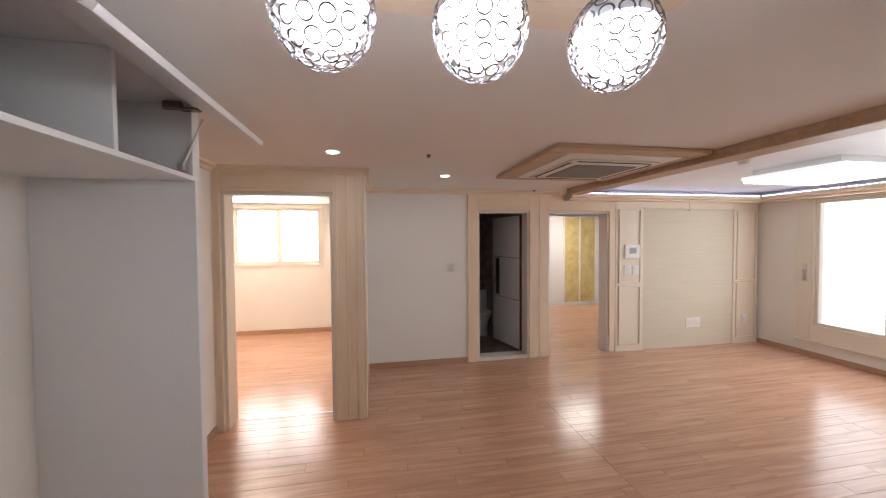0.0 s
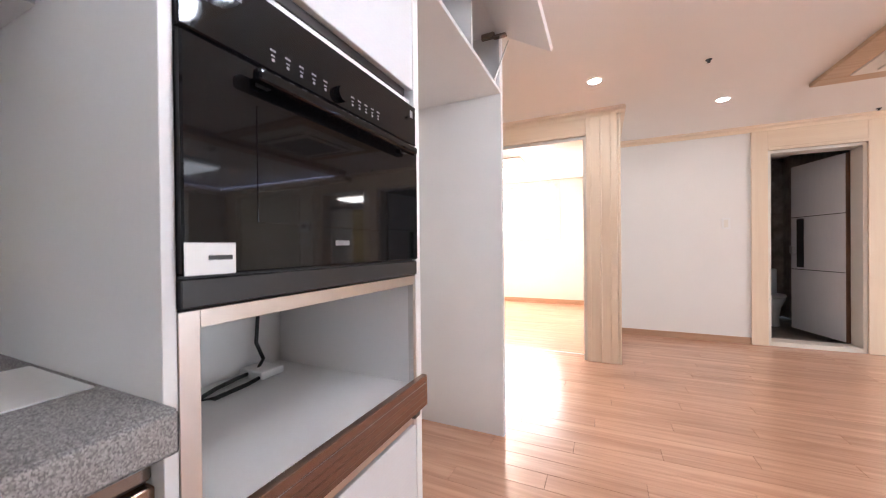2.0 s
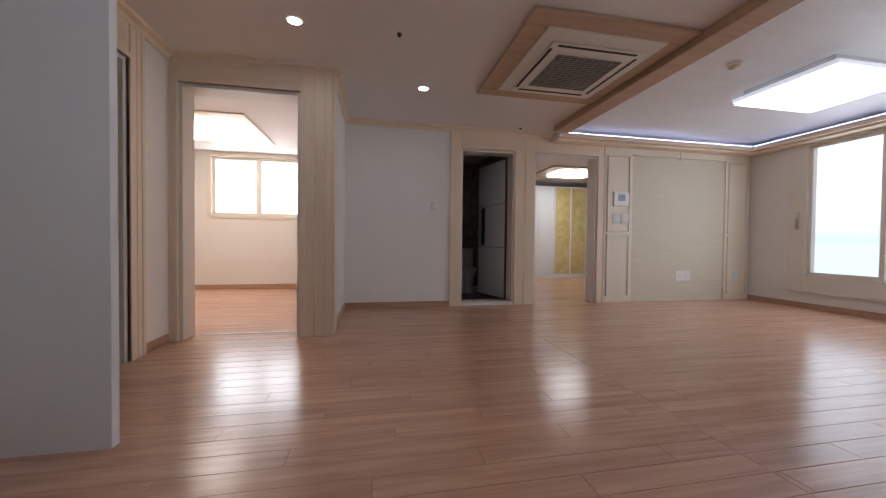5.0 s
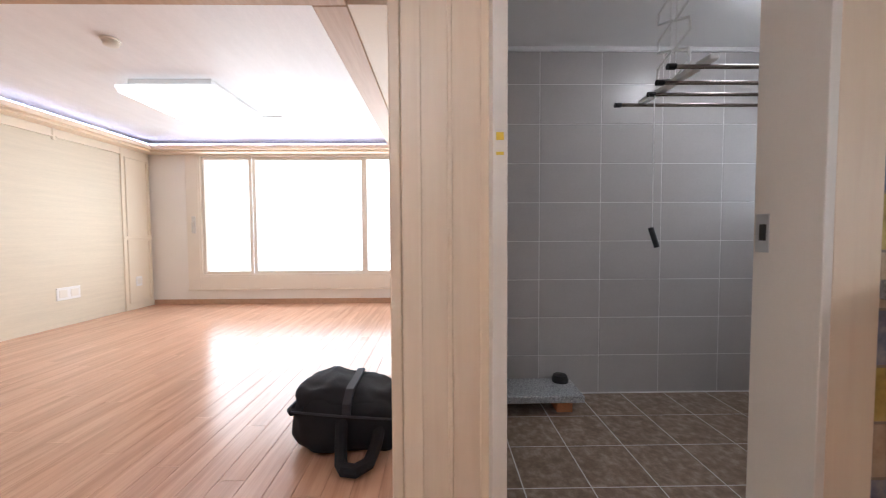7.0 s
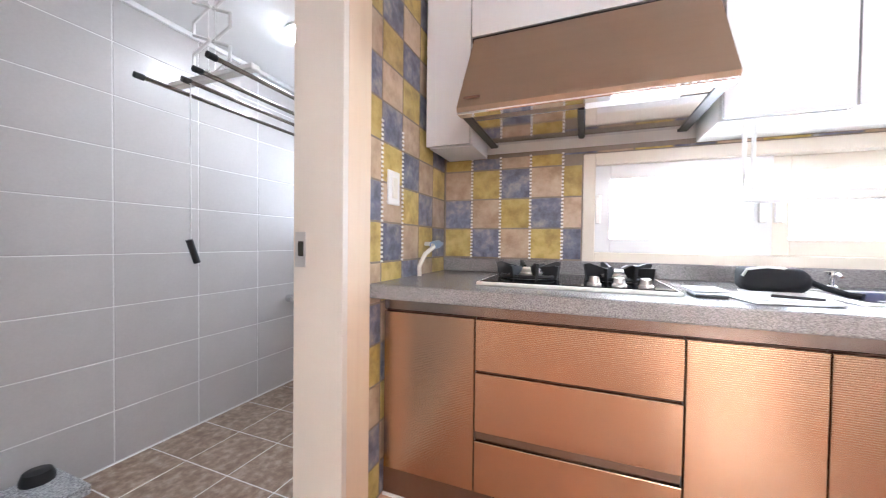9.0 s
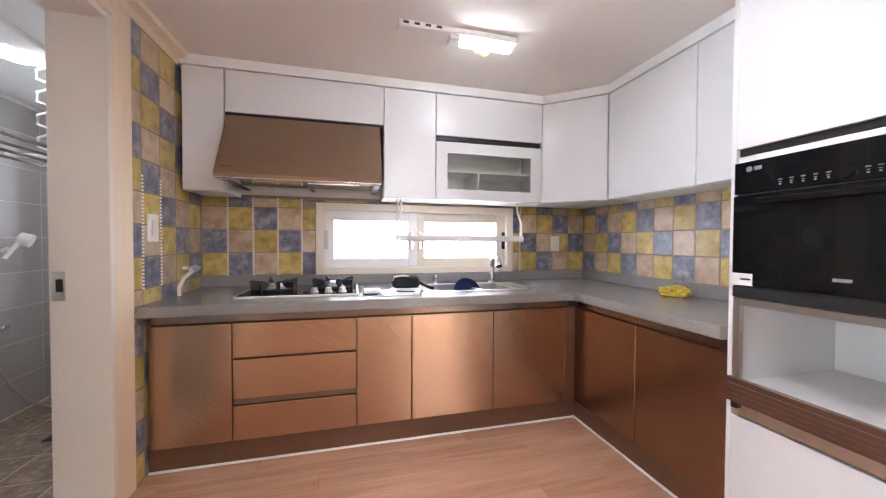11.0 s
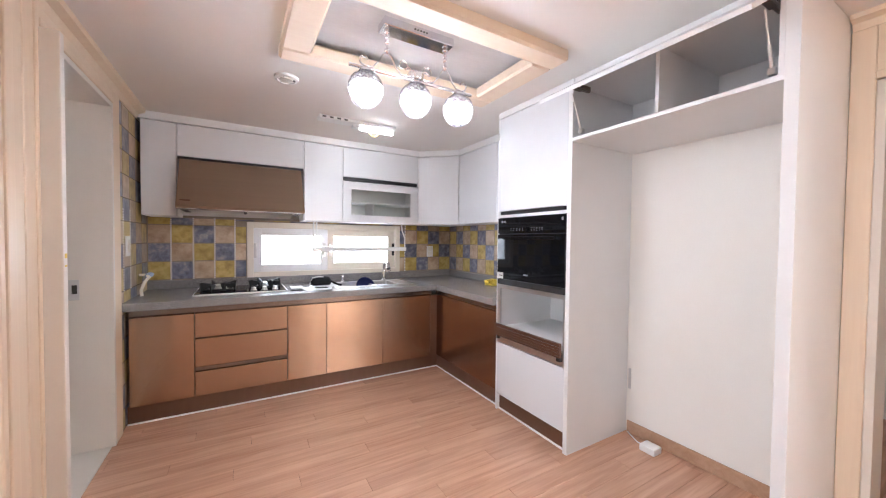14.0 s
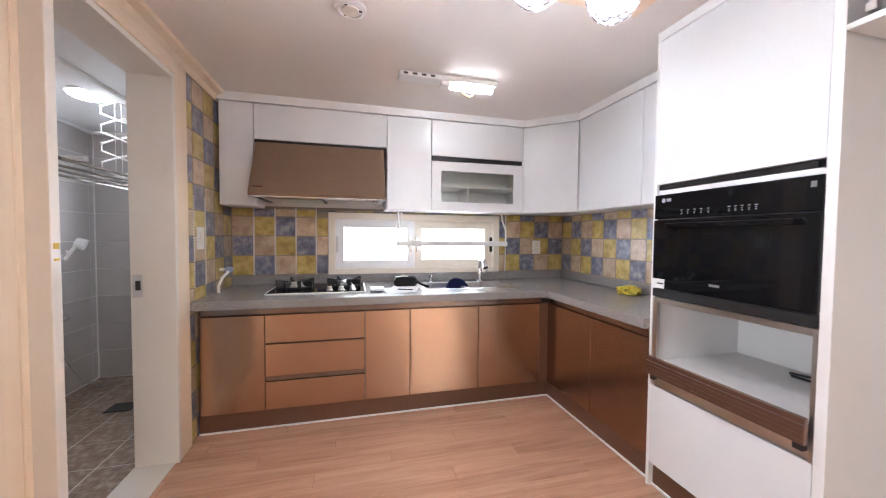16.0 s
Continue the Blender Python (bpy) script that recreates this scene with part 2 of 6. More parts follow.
M_STEEL = mat("brushed_steel", (0.62, 0.60, 0.58), 0.28, metal=1.0, vary=0.04, grain=150, bump=0.03, stretch=(0.3, 6, 6))
M_GRIP = mat("dark_brushed_grip", (0.25, 0.21, 0.185), 0.22, metal=1.0, vary=0.05, grain=150, bump=0.02, stretch=(0.3, 6, 6))
M_CHROME = mat("chrome", (0.78, 0.78, 0.80), 0.08, metal=1.0, vary=0.02, bump=0)
M_HOOD = mat("bronze_hood_metal", (0.32, 0.23, 0.16), 0.36, metal=0.75, vary=0.05, scale=3, grain=120, bump=0.04, stretch=(0.3, 8, 8))
M_BLACKGLASS = mat("black_oven_glass", (0.006, 0.006, 0.007), 0.04, vary=0.05, bump=0, spec=0.25)
M_BLACK = mat("black_enamel", (0.012, 0.012, 0.013), 0.4, vary=0.15, grain=120, bump=0.1)
M_CLOTH = mat("black_bag_fabric", (0.007, 0.007, 0.010), 0.85, vary=0.3, scale=12, grain=400, bump=0.4)
M_STRAP = mat("grey_bag_strap", (0.028, 0.028, 0.036), 0.7, vary=0.2, grain=500, bump=0.3)
M_PLASTIC = mat("white_plastic", (0.80, 0.79, 0.77), 0.35, vary=0.01, bump=0)
M_IVORY = mat("ivory_plastic", (0.76, 0.72, 0.64), 0.35, vary=0.01, bump=0)
M_FRAME = mat("ivory_window_frame", (0.74, 0.67, 0.57), 0.35, vary=0.015, bump=0.02)
M_WFRAME = mat("white_window_frame", (0.78, 0.77, 0.77), 0.3, vary=0.01, bump=0)
M_DARKALU = mat("dark_aluminium", (0.03, 0.028, 0.028), 0.35, metal=0.5, vary=0.05)
M_GREYT = mat("grey_wall_tile", (0.47, 0.44, 0.425), 0.30, vary=0.05, scale=5, grain=90, bump=0.05, rand=0.02)
M_GROUTW = mat("white_grout", (0.74, 0.72, 0.70), 0.8, vary=0.05, bump=0.2)
M_FTILE = mottle("brown_pebble_tile", ((0.19, 0.125, 0.085), (0.27, 0.19, 0.135), (0.43, 0.34, 0.26)), 0.4, 22, 0.06)
M_YEL = mottle("ochre_tile", ((0.31, 0.21, 0.05), (0.47, 0.34, 0.09), (0.58, 0.44, 0.16)), 0.3, 13)
M_BLU = mottle("slate_blue_tile", ((0.085, 0.085, 0.12), (0.16, 0.165, 0.235), (0.34, 0.32, 0.31)), 0.3, 16)
M_TAN = mottle("tan_tile", ((0.36, 0.24, 0.15), (0.49, 0.355, 0.235), (0.58, 0.45, 0.32)), 0.3, 11)
M_BEAD = mat("pearl_beads", (0.88, 0.86, 0.82), 0.12, vary=0.05, bump=0)
M_GLASS = clear("window_glass", (1, 1, 1), 0.03)
M_FROST = clear("reeded_cabinet_glass", (0.90, 0.91, 0.88), 0.08, 0.25)
M_DAY = hazy_sky("bright_overcast", DAY)
M_DAYK = glow("bright_sky_north", (0.97, 0.98, 1.0), 3.4)
M_DAYL = glow("sky_at_laundry", (0.97, 0.98, 1.0), 2.2)
M_DAYB = glow("bright_sky_south", (1.0, 0.95, 0.89), 8.0)
M_BULB = glow("pendant_bulb", (1.0, 0.98, 0.96), 1.6)
M_LAMP = glow("lamp_diffuser", (1.0, 1.0, 1.0), PANEL)
M_LAMPE = glow("lit_crystal_edge", (1.0, 1.0, 1.0), 0.6)
M_LAMP2 = glow("small_lamp_diffuser", (1.0, 0.98, 0.95), 13.0)
M_LAMPB = glow("bedroom_diffuser", (1.0, 0.80, 0.62), 12.5)
M_LAMPW = glow("wardrobe_room_diffuser", (1.0, 0.93, 0.82), 17.0)
M_NET = mat("nickel_wire", (0.24, 0.24, 0.26), 0.25, metal=1.0, vary=0.02, bump=0)
M_SPOT = glow("downlight_lens", (1.0, 0.95, 0.88), SPOT)
M_LED = glow("cool_led", (0.62, 0.66, 1.0), 6.5)
M_CRYSTAL = clear("crystal_bead", (0.97, 0.97, 1.0), 0.05, 0.05)
M_YELLOWDOOR = mottle("golden_door_panel", ((0.50, 0.38, 0.13), (0.58, 0.46, 0.19), (0.64, 0.53, 0.27)), 0.4, 6, 0.05)
M_BATHT = mottle("dark_bath_tile", ((0.16, 0.13, 0.11), (0.24, 0.20, 0.165), (0.33, 0.28, 0.23)), 0.3, 8)
M_CERAMIC = mat("white_ceramic", (0.78, 0.78, 0.77), 0.1, vary=0.01, bump=0)
M_GREYDOOR = mat("silver_grey_door", (0.66, 0.64, 0.65), 0.35, vary=0.04, grain=60, bump=0.03, stretch=(1, 1, 0.1))
M_GREEN = mat("green_plastic", (0.02, 0.22, 0.08), 0.35, vary=0.06, bump=0)
M_GRANITE = speckle("grey_granite_slab", ((0.22, 0.22, 0.23), (0.40, 0.40, 0.41), (0.60, 0.60, 0.60)), 0.5, 180)
M_BRICK = mat("orange_brick", (0.45, 0.17, 0.07), 0.8, vary=0.15, grain=90, bump=0.4)
M_BLUEPL = mat("dark_blue_plastic", (0.03, 0.035, 0.12), 0.25, vary=0.05, bump=0)
M_PAPERW = mat("white_paper", (0.80, 0.80, 0.79), 0.7, vary=0.03, bump=0.1)
M_YELPL = mat("yellow_fabric", (0.60, 0.45, 0.05), 0.6, vary=0.3, scale=30, bump=0.3)
M_SILVERPR = mat("silver_print", (0.24, 0.24, 0.25), 0.4, vary=0.02, bump=0)
M_SCREEN = mat("grey_lcd", (0.20, 0.23, 0.25), 0.2, vary=0.05, bump=0)


# ---- building helpers ----
def box(bm, x0, x1, y0, y1, z0, z1, bevel=0.0, seg=1):
    r = bmesh.ops.create_cube(bm, size=1.0, matrix=Matrix.LocRotScale(((x0 + x1) / 2, (y0 + y1) / 2, (z0 + z1) / 2), None, (abs(x1 - x0), abs(y1 - y0), abs(z1 - z0))))
    if bevel:
        es = list({e for v in r["verts"] for e in v.link_edges})
        bmesh.ops.bevel(bm, geom=es, offset=bevel, segments=seg, affect="EDGES", profile=0.6)
    return r["verts"]


def cyl(bm, p, q, r, r2=None, seg=16):
    p, q = Vector(p), Vector(q)
    d = q - p
    m = Matrix.Translation((p + q) / 2) @ d.to_track_quat("Z", "Y").to_matrix().to_4x4()
    return bmesh.ops.create_cone(bm, cap_ends=True, segments=seg, radius1=r, radius2=r if r2 is None else r2, depth=d.length, matrix=m)["verts"]


def ball(bm, c, r, sc=(1, 1, 1), u=20, v=12):
    return bmesh.ops.create_uvsphere(bm, u_segments=u, v_segments=v, radius=r, matrix=Matrix.LocRotScale(c, None, sc))["verts"]


def tube(bm, pts, r, seg=8):
    """A round pipe along points."""
    pts = [Vector(p) for p in pts]
    rings = []
    for i, p in enumerate(pts):
        d = (pts[min(i + 1, len(pts) - 1)] - pts[max(i - 1, 0)]).normalized()
        a = d.orthogonal().normalized() if not rings else (rings[-1][1] - rings[-1][1].dot(d) * d).normalized()
        b = d.cross(a)
        rings.append(([bm.verts.new(p + r * (math.cos(t) * a + math.sin(t) * b)) for t in [2 * math.pi * k / seg for k in range(seg)]], a))
    for (u, _), (w, _) in zip(rings, rings[1:]):
        for k in range(seg):
            bm.faces.new((u[k], u[(k + 1) % seg], w[(k + 1) % seg], w[k]))
    bm.faces.new(rings[0][0][::-1]), bm.faces.new(rings[-1][0])


def prism(bm, outline, axis, a, b):
    """An outline of 2D points drawn out along an axis from a to b."""
    def at(u, v, w):
        return {"x": (w, u, v), "y": (u, w, v), "z": (u, v, w)}[axis]
    lo, hi = ([bm.verts.new(at(u, v, w)) for u, v in outline] for w in (a, b))
    n = len(lo)
    bm.faces.new(lo[::-1]), bm.faces.new(hi)
    for k in range(n):
        bm.faces.new((lo[k], lo[(k + 1) % n], hi[(k + 1) % n], hi[k]))
    bmesh.ops.recalc_face_normals(bm, faces=bm.faces)


def lathe(bm, c, prof, seg=24):
    """A turned shape: radius and height pairs round a vertical axis."""
    rows = [[bm.verts.new((c[0] + r * math.cos(2 * math.pi * k / seg), c[1] + r * math.sin(2 * math.pi * k / seg), c[2] + z)) for k in range(seg)] for r, z in prof]
    for u, w in zip(rows, rows[1:]):
        for k in range(seg):
            bm.faces.new((u[k], u[(k + 1) % seg], w[(k + 1) % seg], w[k]))
    if prof[0][0] > 1e-4:
        bm.faces.new(rows[0][::-1])
    if prof[-1][0] > 1e-4:
        bm.faces.new(rows[-1])


def mesh(name, bm, material, smooth=False):
    me = bpy.data.meshes.new(name)
    bm.to_mesh(me)
    bm.free()
    me.materials.append(material)
    if smooth:
        me.polygons.foreach_set("use_smooth", [True] * len(me.polygons))
        me.set_sharp_from_angle(angle=radians(40))
    return me


def thing(name, at, label, category, group="", kind=""):
    ob = new(name)
    ob.empty_display_size = 0.1
    ob.location = at
    return tagged(ob, label, category, group, kind)


def part(name, bm, material, parent=None, label="", smooth=False):
    ob = new(name, mesh(name, bm, material, smooth))
    if parent:
        ob.parent = parent
        ob.matrix_parent_inverse = Matrix.Translation(-parent.location) if not parent.parent else Matrix.Identity(4)
    return tagged(ob, label)


def solid(name, material, boxes, label="", category="", group="", kind="", bevel=0.0, smooth=False):
    """One mesh out of plain blocks, as a thing of its own."""
    bm = bmesh.new()
    for b in boxes:
        box(bm, *b, bevel=bevel)
    return tagged(new(name, mesh(name, bm, material, smooth)), label, category, group, kind)


def slab(name, material, parent, x0, x1, y0, y1, z0, z1, bevel=0.0015, label="", seg=1):
    bm = bmesh.new()
    box(bm, x0, x1, y0, y1, z0, z1, bevel, seg)
    return part(name, bm, material, parent, label)


def structure(name, material, boxes, label, category):
    return solid(name, material, boxes, label, category, kind="structure")


# ---- plan ----
CEIL = 2.43
EAST = 3.22      # wall behind the tall cabinets
SOUTH = -6.54    # far wall of the living room
WEST = -4.45     # wall with the large window
FRONT = 2.58     # face of the oven tower
BAY = 2.568      # face of the fridge bay
TE = -1.805      # where worktop and wall cabinets meet the tower
LX, LZ = -1.42, -0.07   # laundry's far wall and its floor
LTOP = 2.33


# ---- setting ----
structure("wall_north", M_WHITEPAPER, [(-0.2, 0.80, 0, 0.2, 0, CEIL), (2.47, EAST + 0.2, 0, 0.2, 0, CEIL), (0.80, 2.47, 0, 0.2, 0, 0.985), (0.80, 2.47, 0, 0.2, 1.56, CEIL)],
          "kitchen wall with a wide low window", "wall")
structure("wall_east", M_WARMWHITE, [(EAST, EAST + 0.2, -3.675, 0, 0, CEIL), (EAST, EAST + 0.2, -5.24, -4.72, 0, CEIL), (EAST, EAST + 0.2, -4.72, -3.675, 2.13, CEIL)],
          "plain off-white wall behind tall cabinets", "wall")
structure("wall_laundry", M_PAPER, [(-0.2, 0, -0.98, 0, -0.1, CEIL), (-0.2, 0, -2.215, -1.96, -0.1, CEIL), (-0.2, 0, -1.96, -0.98, 2.27, CEIL)],
          "wall between kitchen and laundry with a doorway", "wall")
structure("wall_living_north", M_PAPER, [(WEST - 0.2, -0.2, -2.215, -2.05, -0.1, 2.5)], "cream papered wall beside the laundry", "wall")
structure("wall_west", M_PAPER, [(WEST - 0.2, WEST, SOUTH - 0.2, -5.78, 0, 2.5), (WEST - 0.2, WEST, -2.46, -2.215, 0, 2.5), (WEST - 0.2, WEST, -5.78, -2.46, 0, 0.43), (WEST - 0.2, WEST, -5.78, -2.46, 2.30, 2.5)],
          "cream papered wall with the large living room window", "wall")
structure("wall_south", M_WHITEPAPER, [(0.37, 1.9, SOUTH - 0.2, SOUTH, 0, CEIL), (-0.70, -0.41, SOUTH - 0.2, SOUTH, 0, CEIL), (WEST - 0.2, -1.70, SOUTH - 0.2, SOUTH, 0, 2.5),
          (-0.41, 0.37, SOUTH - 0.2, SOUTH, 2.15, CEIL), (-1.70, -0.70, SOUTH - 0.2, SOUTH, 2.15, CEIL)], "white papered wall with two doorways", "wall")
structure("wall_bedroom_side", M_WHITEPAPER, [(1.9, 2.08, -6.74, -5.44, 0, CEIL), (1.9, 2.08, -9.0, -6.74, 0, CEIL)], "white papered wall of the small bedroom", "wall")
structure("wall_bedroom_front", M_PAPER, [(1.9, 2.17, -5.44, -5.24, 0, CEIL), (3.15, 5.6, -5.44, -5.24, 0, CEIL), (2.17, 3.15, -5.44, -5.24, 2.2, CEIL)],
          "wall with the doorway of the small bedroom", "wall")
structure("wall_bedroom_back", M_PAPER, [(2.08, 2.78, -8.9, -8.7, 0, CEIL), (4.40, 5.6, -8.9, -8.7, 0, CEIL), (2.78, 4.40, -8.9, -8.7, 0, 1.25), (2.78, 4.40, -8.9, -8.7, 2.40, CEIL)],
          "warm papered bedroom wall with a sliding window", "wall")
structure("wall_bedroom_east", M_PAPER, [(5.4, 5.6, -8.9, -5.44, 0, CEIL)], "warm papered bedroom wall", "wall")
structure("wall_vestibule", M_PAPER, [(5.2, 5.4, -5.24, -3.4, 0, CEIL), (EAST + 0.2, 5.2, -3.4, -3.2, 0, CEIL)], "walls closing the unlit entrance", "wall")
structure("wall_bathroom", M_BATHT, [(-0.62, -0.5, -8.6, -6.74, 0, CEIL), (1.75, 1.9, -8.6, -6.74, 0, CEIL), (-0.62, 1.9, -8.75, -8.6, 0, CEIL)], "dark tiled bathroom walls", "wall")
structure("wall_wardrobe_room", M_WHITEPAPER, [(-0.76, -0.64, -10.9, -6.74, 0, 2.5), (-5.1, -4.95, -10.9, -6.74, 0, 2.5), (-5.1, -0.64, -10.95, -10.8, 0, 2.5)], "white walls of the wardrobe room", "wall")
structure("wall_laundry_far", M_GROUTW, [(LX - 0.2, LX, -2.05, 1.0, LZ - 0.1, LTOP + 0.1)], "laundry wall behind grey tiles", "wall")
structure("wall_laundry_back", M_GROUTW, [(LX, -1.0, 0.8, 1.0, LZ - 0.1, LTOP + 0.1), (-0.3, -0.2, 0.8, 1.0, LZ - 0.1, LTOP + 0.1), (-1.0, -0.3, 0.8, 1.0, LZ - 0.1, 1.12), (-1.0, -0.3, 0.8, 1.0, 2.16, LTOP + 0.1), (-0.3, -0.2, 0.2, 0.8, LZ - 0.1, LTOP + 0.1)],
          "laundry wall with a small high window", "wall")
structure("ceiling", M_CEIL, [(0.95, 2.28, -1.97, 0.2, CEIL, 2.6), (0.95, 2.28, -6.74, -2.73, CEIL, 2.6), (-0.2, 0.95, -6.74, 0.2, CEIL, 2.6), (2.28, 5.6, -8.9, 0.2, CEIL, 2.6),
          (-1.0, -0.2, -6.74, -2.05, CEIL, 2.6), (1.9, 2.28, -8.9, -6.74, CEIL, 2.6), (-0.62, 1.9, -8.75, -6.74, CEIL, 2.6)], "off-white papered ceiling", "ceiling")
structure("ceiling_tray_kitchen", M_SILK, [(0.9, 2.33, -2.8, -1.9, 2.50, 2.6)], "silvery papered recess above the pendant", "ceiling")
structure("ceiling_living", M_SILK, [(WEST - 0.2, -1.0, -6.74, -2.05, 2.47, 2.6)], "white silk-papered living room ceiling", "ceiling")
structure("ceiling_wardrobe_room", M_CEIL, [(-5.1, -0.62, -10.95, -6.74, 2.45, 2.6)], "white ceiling of the wardrobe room", "ceiling")
structure("ceiling_laundry", M_WHITE, [(LX - 0.2, -0.2, -2.05, 1.0, LTOP, 2.45)], "white panelled laundry ceiling", "ceiling")
structure("floor", M_GAP, [(-0.2, EAST + 0.2, -6.74, 0.2, -0.14, -0.006), (WEST - 0.2, -0.2, -6.74, -2.05, -0.14, -0.006), (1.9, 5.6, -8.9, -5.0, -0.14, -0.006), (-5.1, -0.6, -10.95, -6.7, -0.14, -0.006), (EAST, 5.4, -5.24, -3.2, -0.14, -0.006)],
          "dark screed under the laminate", "floor")
structure("floor_bathroom", M_BATHT, [(-0.62, 1.9, -8.75, -6.70, -0.12, -0.02)], "dark tiled bathroom floor", "floor")
structure("floor_laundry", M_GROUTW, [(LX - 0.2, -0.2, -2.05, 1.0, -0.2, LZ - 0.004)], "pale grout under the laundry tiles", "floor")


# ---- trims ----
def trim(name, material, boxes, label="pale wood-grain trim", category="trim", bevel=0.004):
    return solid(name, material, boxes, label, category, kind="structure", bevel=bevel)


def profile_x(name, material, x0, x1, y, out, z, drop, label):
    """A stepped crown moulding along x; out: the way it faces."""
    bm = bmesh.new()
    prism(bm, [(y, z), (y + out * 0.080, z), (y + out * 0.075, z - drop * 0.35), (y + out * 0.035, z - drop * 0.5), (y + out * 0.022, z - drop), (y, z - drop)], "x", x0, x1)
    return tagged(new(name, mesh(name, bm, material)), label, "crown moulding", kind="structure")


def profile_y(name, material, y0, y1, x, out, z, drop, label):
    bm = bmesh.new()
    prism(bm, [(x, z), (x + out * 0.080, z), (x + out * 0.075, z - drop * 0.35), (x + out * 0.035, z - drop * 0.5), (x + out * 0.022, z - drop), (x, z - drop)], "y", y0, y1)
    return tagged(new(name, mesh(name, bm, material)), label, "crown moulding", kind="structure")


def casing(name, label, axis, face, out, a0, a1, z0, top, w0, w1, head, reveal0, reveal1, material=None, grooves=True, single=False):
    """A doorway's lining and moulded surround: two side boards, a head board and the jambs in the wall's depth."""
    dr = thing(name, (0, 0, 0), label, "door frame", kind="structure")
    def bx(bm, u0, u1, d0, d1, z_0, z_1, bev=0.003):
        d0, d1 = sorted((face + out * d0, face + out * d1))
        if axis == "x":
            box(bm, u0, u1, d0, d1, z_0, z_1, bev)
        else:
            box(bm, d0, d1, u0, u1, z_0, z_1, bev)
    for nm, u0, u1, s in (("side_board", a0 - w0, a0, 1), ("side_board", a1, a1 + w1, -1)):
        bm = bmesh.new()
        bx(bm, u0, u1, 0.0, 0.022, z0, top + head)
        w = u1 - u0
        if grooves and w > 0.1 and not (single and s < 0):
            bx(bm, u0, u0 + w * 0.22, 0.0, 0.029, z0, top + head)
            bx(bm, u0 + w * 0.5, u0 + w * 0.56, 0.0, 0.026, z0, top + head)
            bx(bm, u1 - w * 0.14, u1, 0.0, 0.028, z0, top + head)
        part(nm, bm, material or M_TRIM, dr)
    bm = bmesh.new()
    bx(bm, a0, a1, 0.0, 0.022, top, top + head)
    bx(bm, a0, a1, 0.0, 0.032, top, top + 0.035)
    part("head_board", bm, M_TRIMX, dr)
    for u0, u1 in ((a0, a0 + 0.03), (a1 - 0.03, a1)):
        bm = bmesh.new()
        bx(bm, u0, u1, reveal0, reveal1, z0, top, 0.002)
        part("jamb", bm, M_JAMB, dr, "ivory jamb")
    bm = bmesh.new()
    bx(bm, a0 + 0.03, a1 - 0.03, reveal0, reveal1, top - 0.03, top, 0.002)
    part("head_jamb", bm, M_JAMB, dr, "ivory head jamb")
    return dr


casing("door_1", "tall doorless laundry doorway in pale wood trim", "y", 0.0, 1, -1.96, -0.98, 0.0, 2.27, 0.255, 0.145, 0.10, -0.2, 0.024, single=True)
casing("door_2", "open bathroom doorway in pale wood trim", "x", SOUTH, 1, -0.41, 0.37, 0.0, 2.15, 0.145, 0.145, 0.22, -0.2, 0.0, grooves=False)
casing("door_3", "open doorway of the wardrobe room in pale wood trim", "x", SOUTH, 1, -1.70, -0.70, 0.0, 2.15, 0.10, 0.142, 0.22, -0.2, 0.0, grooves=False)
casing("door_4", "open doorway of the small bedroom in pale wood trim", "x", -5.24, 1, 2.17, 3.15, 0.0, 2.2, 0.27, 0.12, 0.19, -0.2, 0.0)
casing("door_5", "open doorway to the unlit entrance", "y", EAST, -1, -4.72, -3.675, 0.0, 2.13, 0.16, 0.078, 0.24, -0.2, 0.0)
trim("trim_wall_end", M_TRIM, [(-0.2, 0.022, -2.250, -2.217, 0, CEIL), (-0.26, -0.2, -2.262, -2.217, 0, CEIL)], "pale wood corner boards at the wall's end")
trim("trim_bedroom_corner", M_TRIM, [(1.87, 1.898, -5.40, -5.218, 0, CEIL - 0.06)], "pale wood corner board")
profile_y("crown_laundry", M_TRIMX, -2.27, -0.36, 0.0, 1, CEIL, 0.075, "pale wood crown over the laundry doorway")
profile_x("crown_south", M_TRIMX, -0.95, 1.9, SOUTH, 1, CEIL, 0.06, "pale wood crown moulding")
profile_x("crown_bedroom", M_TRIMX, 1.83, EAST, -5.24, 1, CEIL, 0.06, "pale wood crown over the bedroom doorway")
profile_y("crown_bedroom_side", M_TRIMX, SOUTH, -5.2, 1.9, -1, CEIL, 0.06, "pale wood crown moulding")
profile_y("crown_entrance", M_TRIMX, -5.2, -3.6, EAST, -1, CEIL, 0.06, "pale wood crown over the entrance doorway")

for nm, bx in (("baseboard_1", (0.515, 1.9, SOUTH, SOUTH + 0.014, 0, 0.075)), ("baseboard_2", (1.886, 1.9, SOUTH + 0.014, -5.40, 0, 0.075)), ("baseboard_3", (WEST, WEST + 0.014, SOUTH, -2.217, 0, 0.075)),
               ("baseboard_4", (EAST - 0.014, EAST, -3.545, -2.56, 0, 0.085)), ("baseboard_5", (2.08, 5.4, -8.7, -8.686, 0, 0.08)), ("baseboard_6", (WEST + 0.014, -0.27, -2.231, -2.217, 0, 0.075)), ("baseboard_7", (EAST - 0.014, EAST, -5.2, -4.9, 0, 0.075))):
    trim(nm, M_BASEB, [bx], "warm brown baseboard", "baseboard", 0.003)

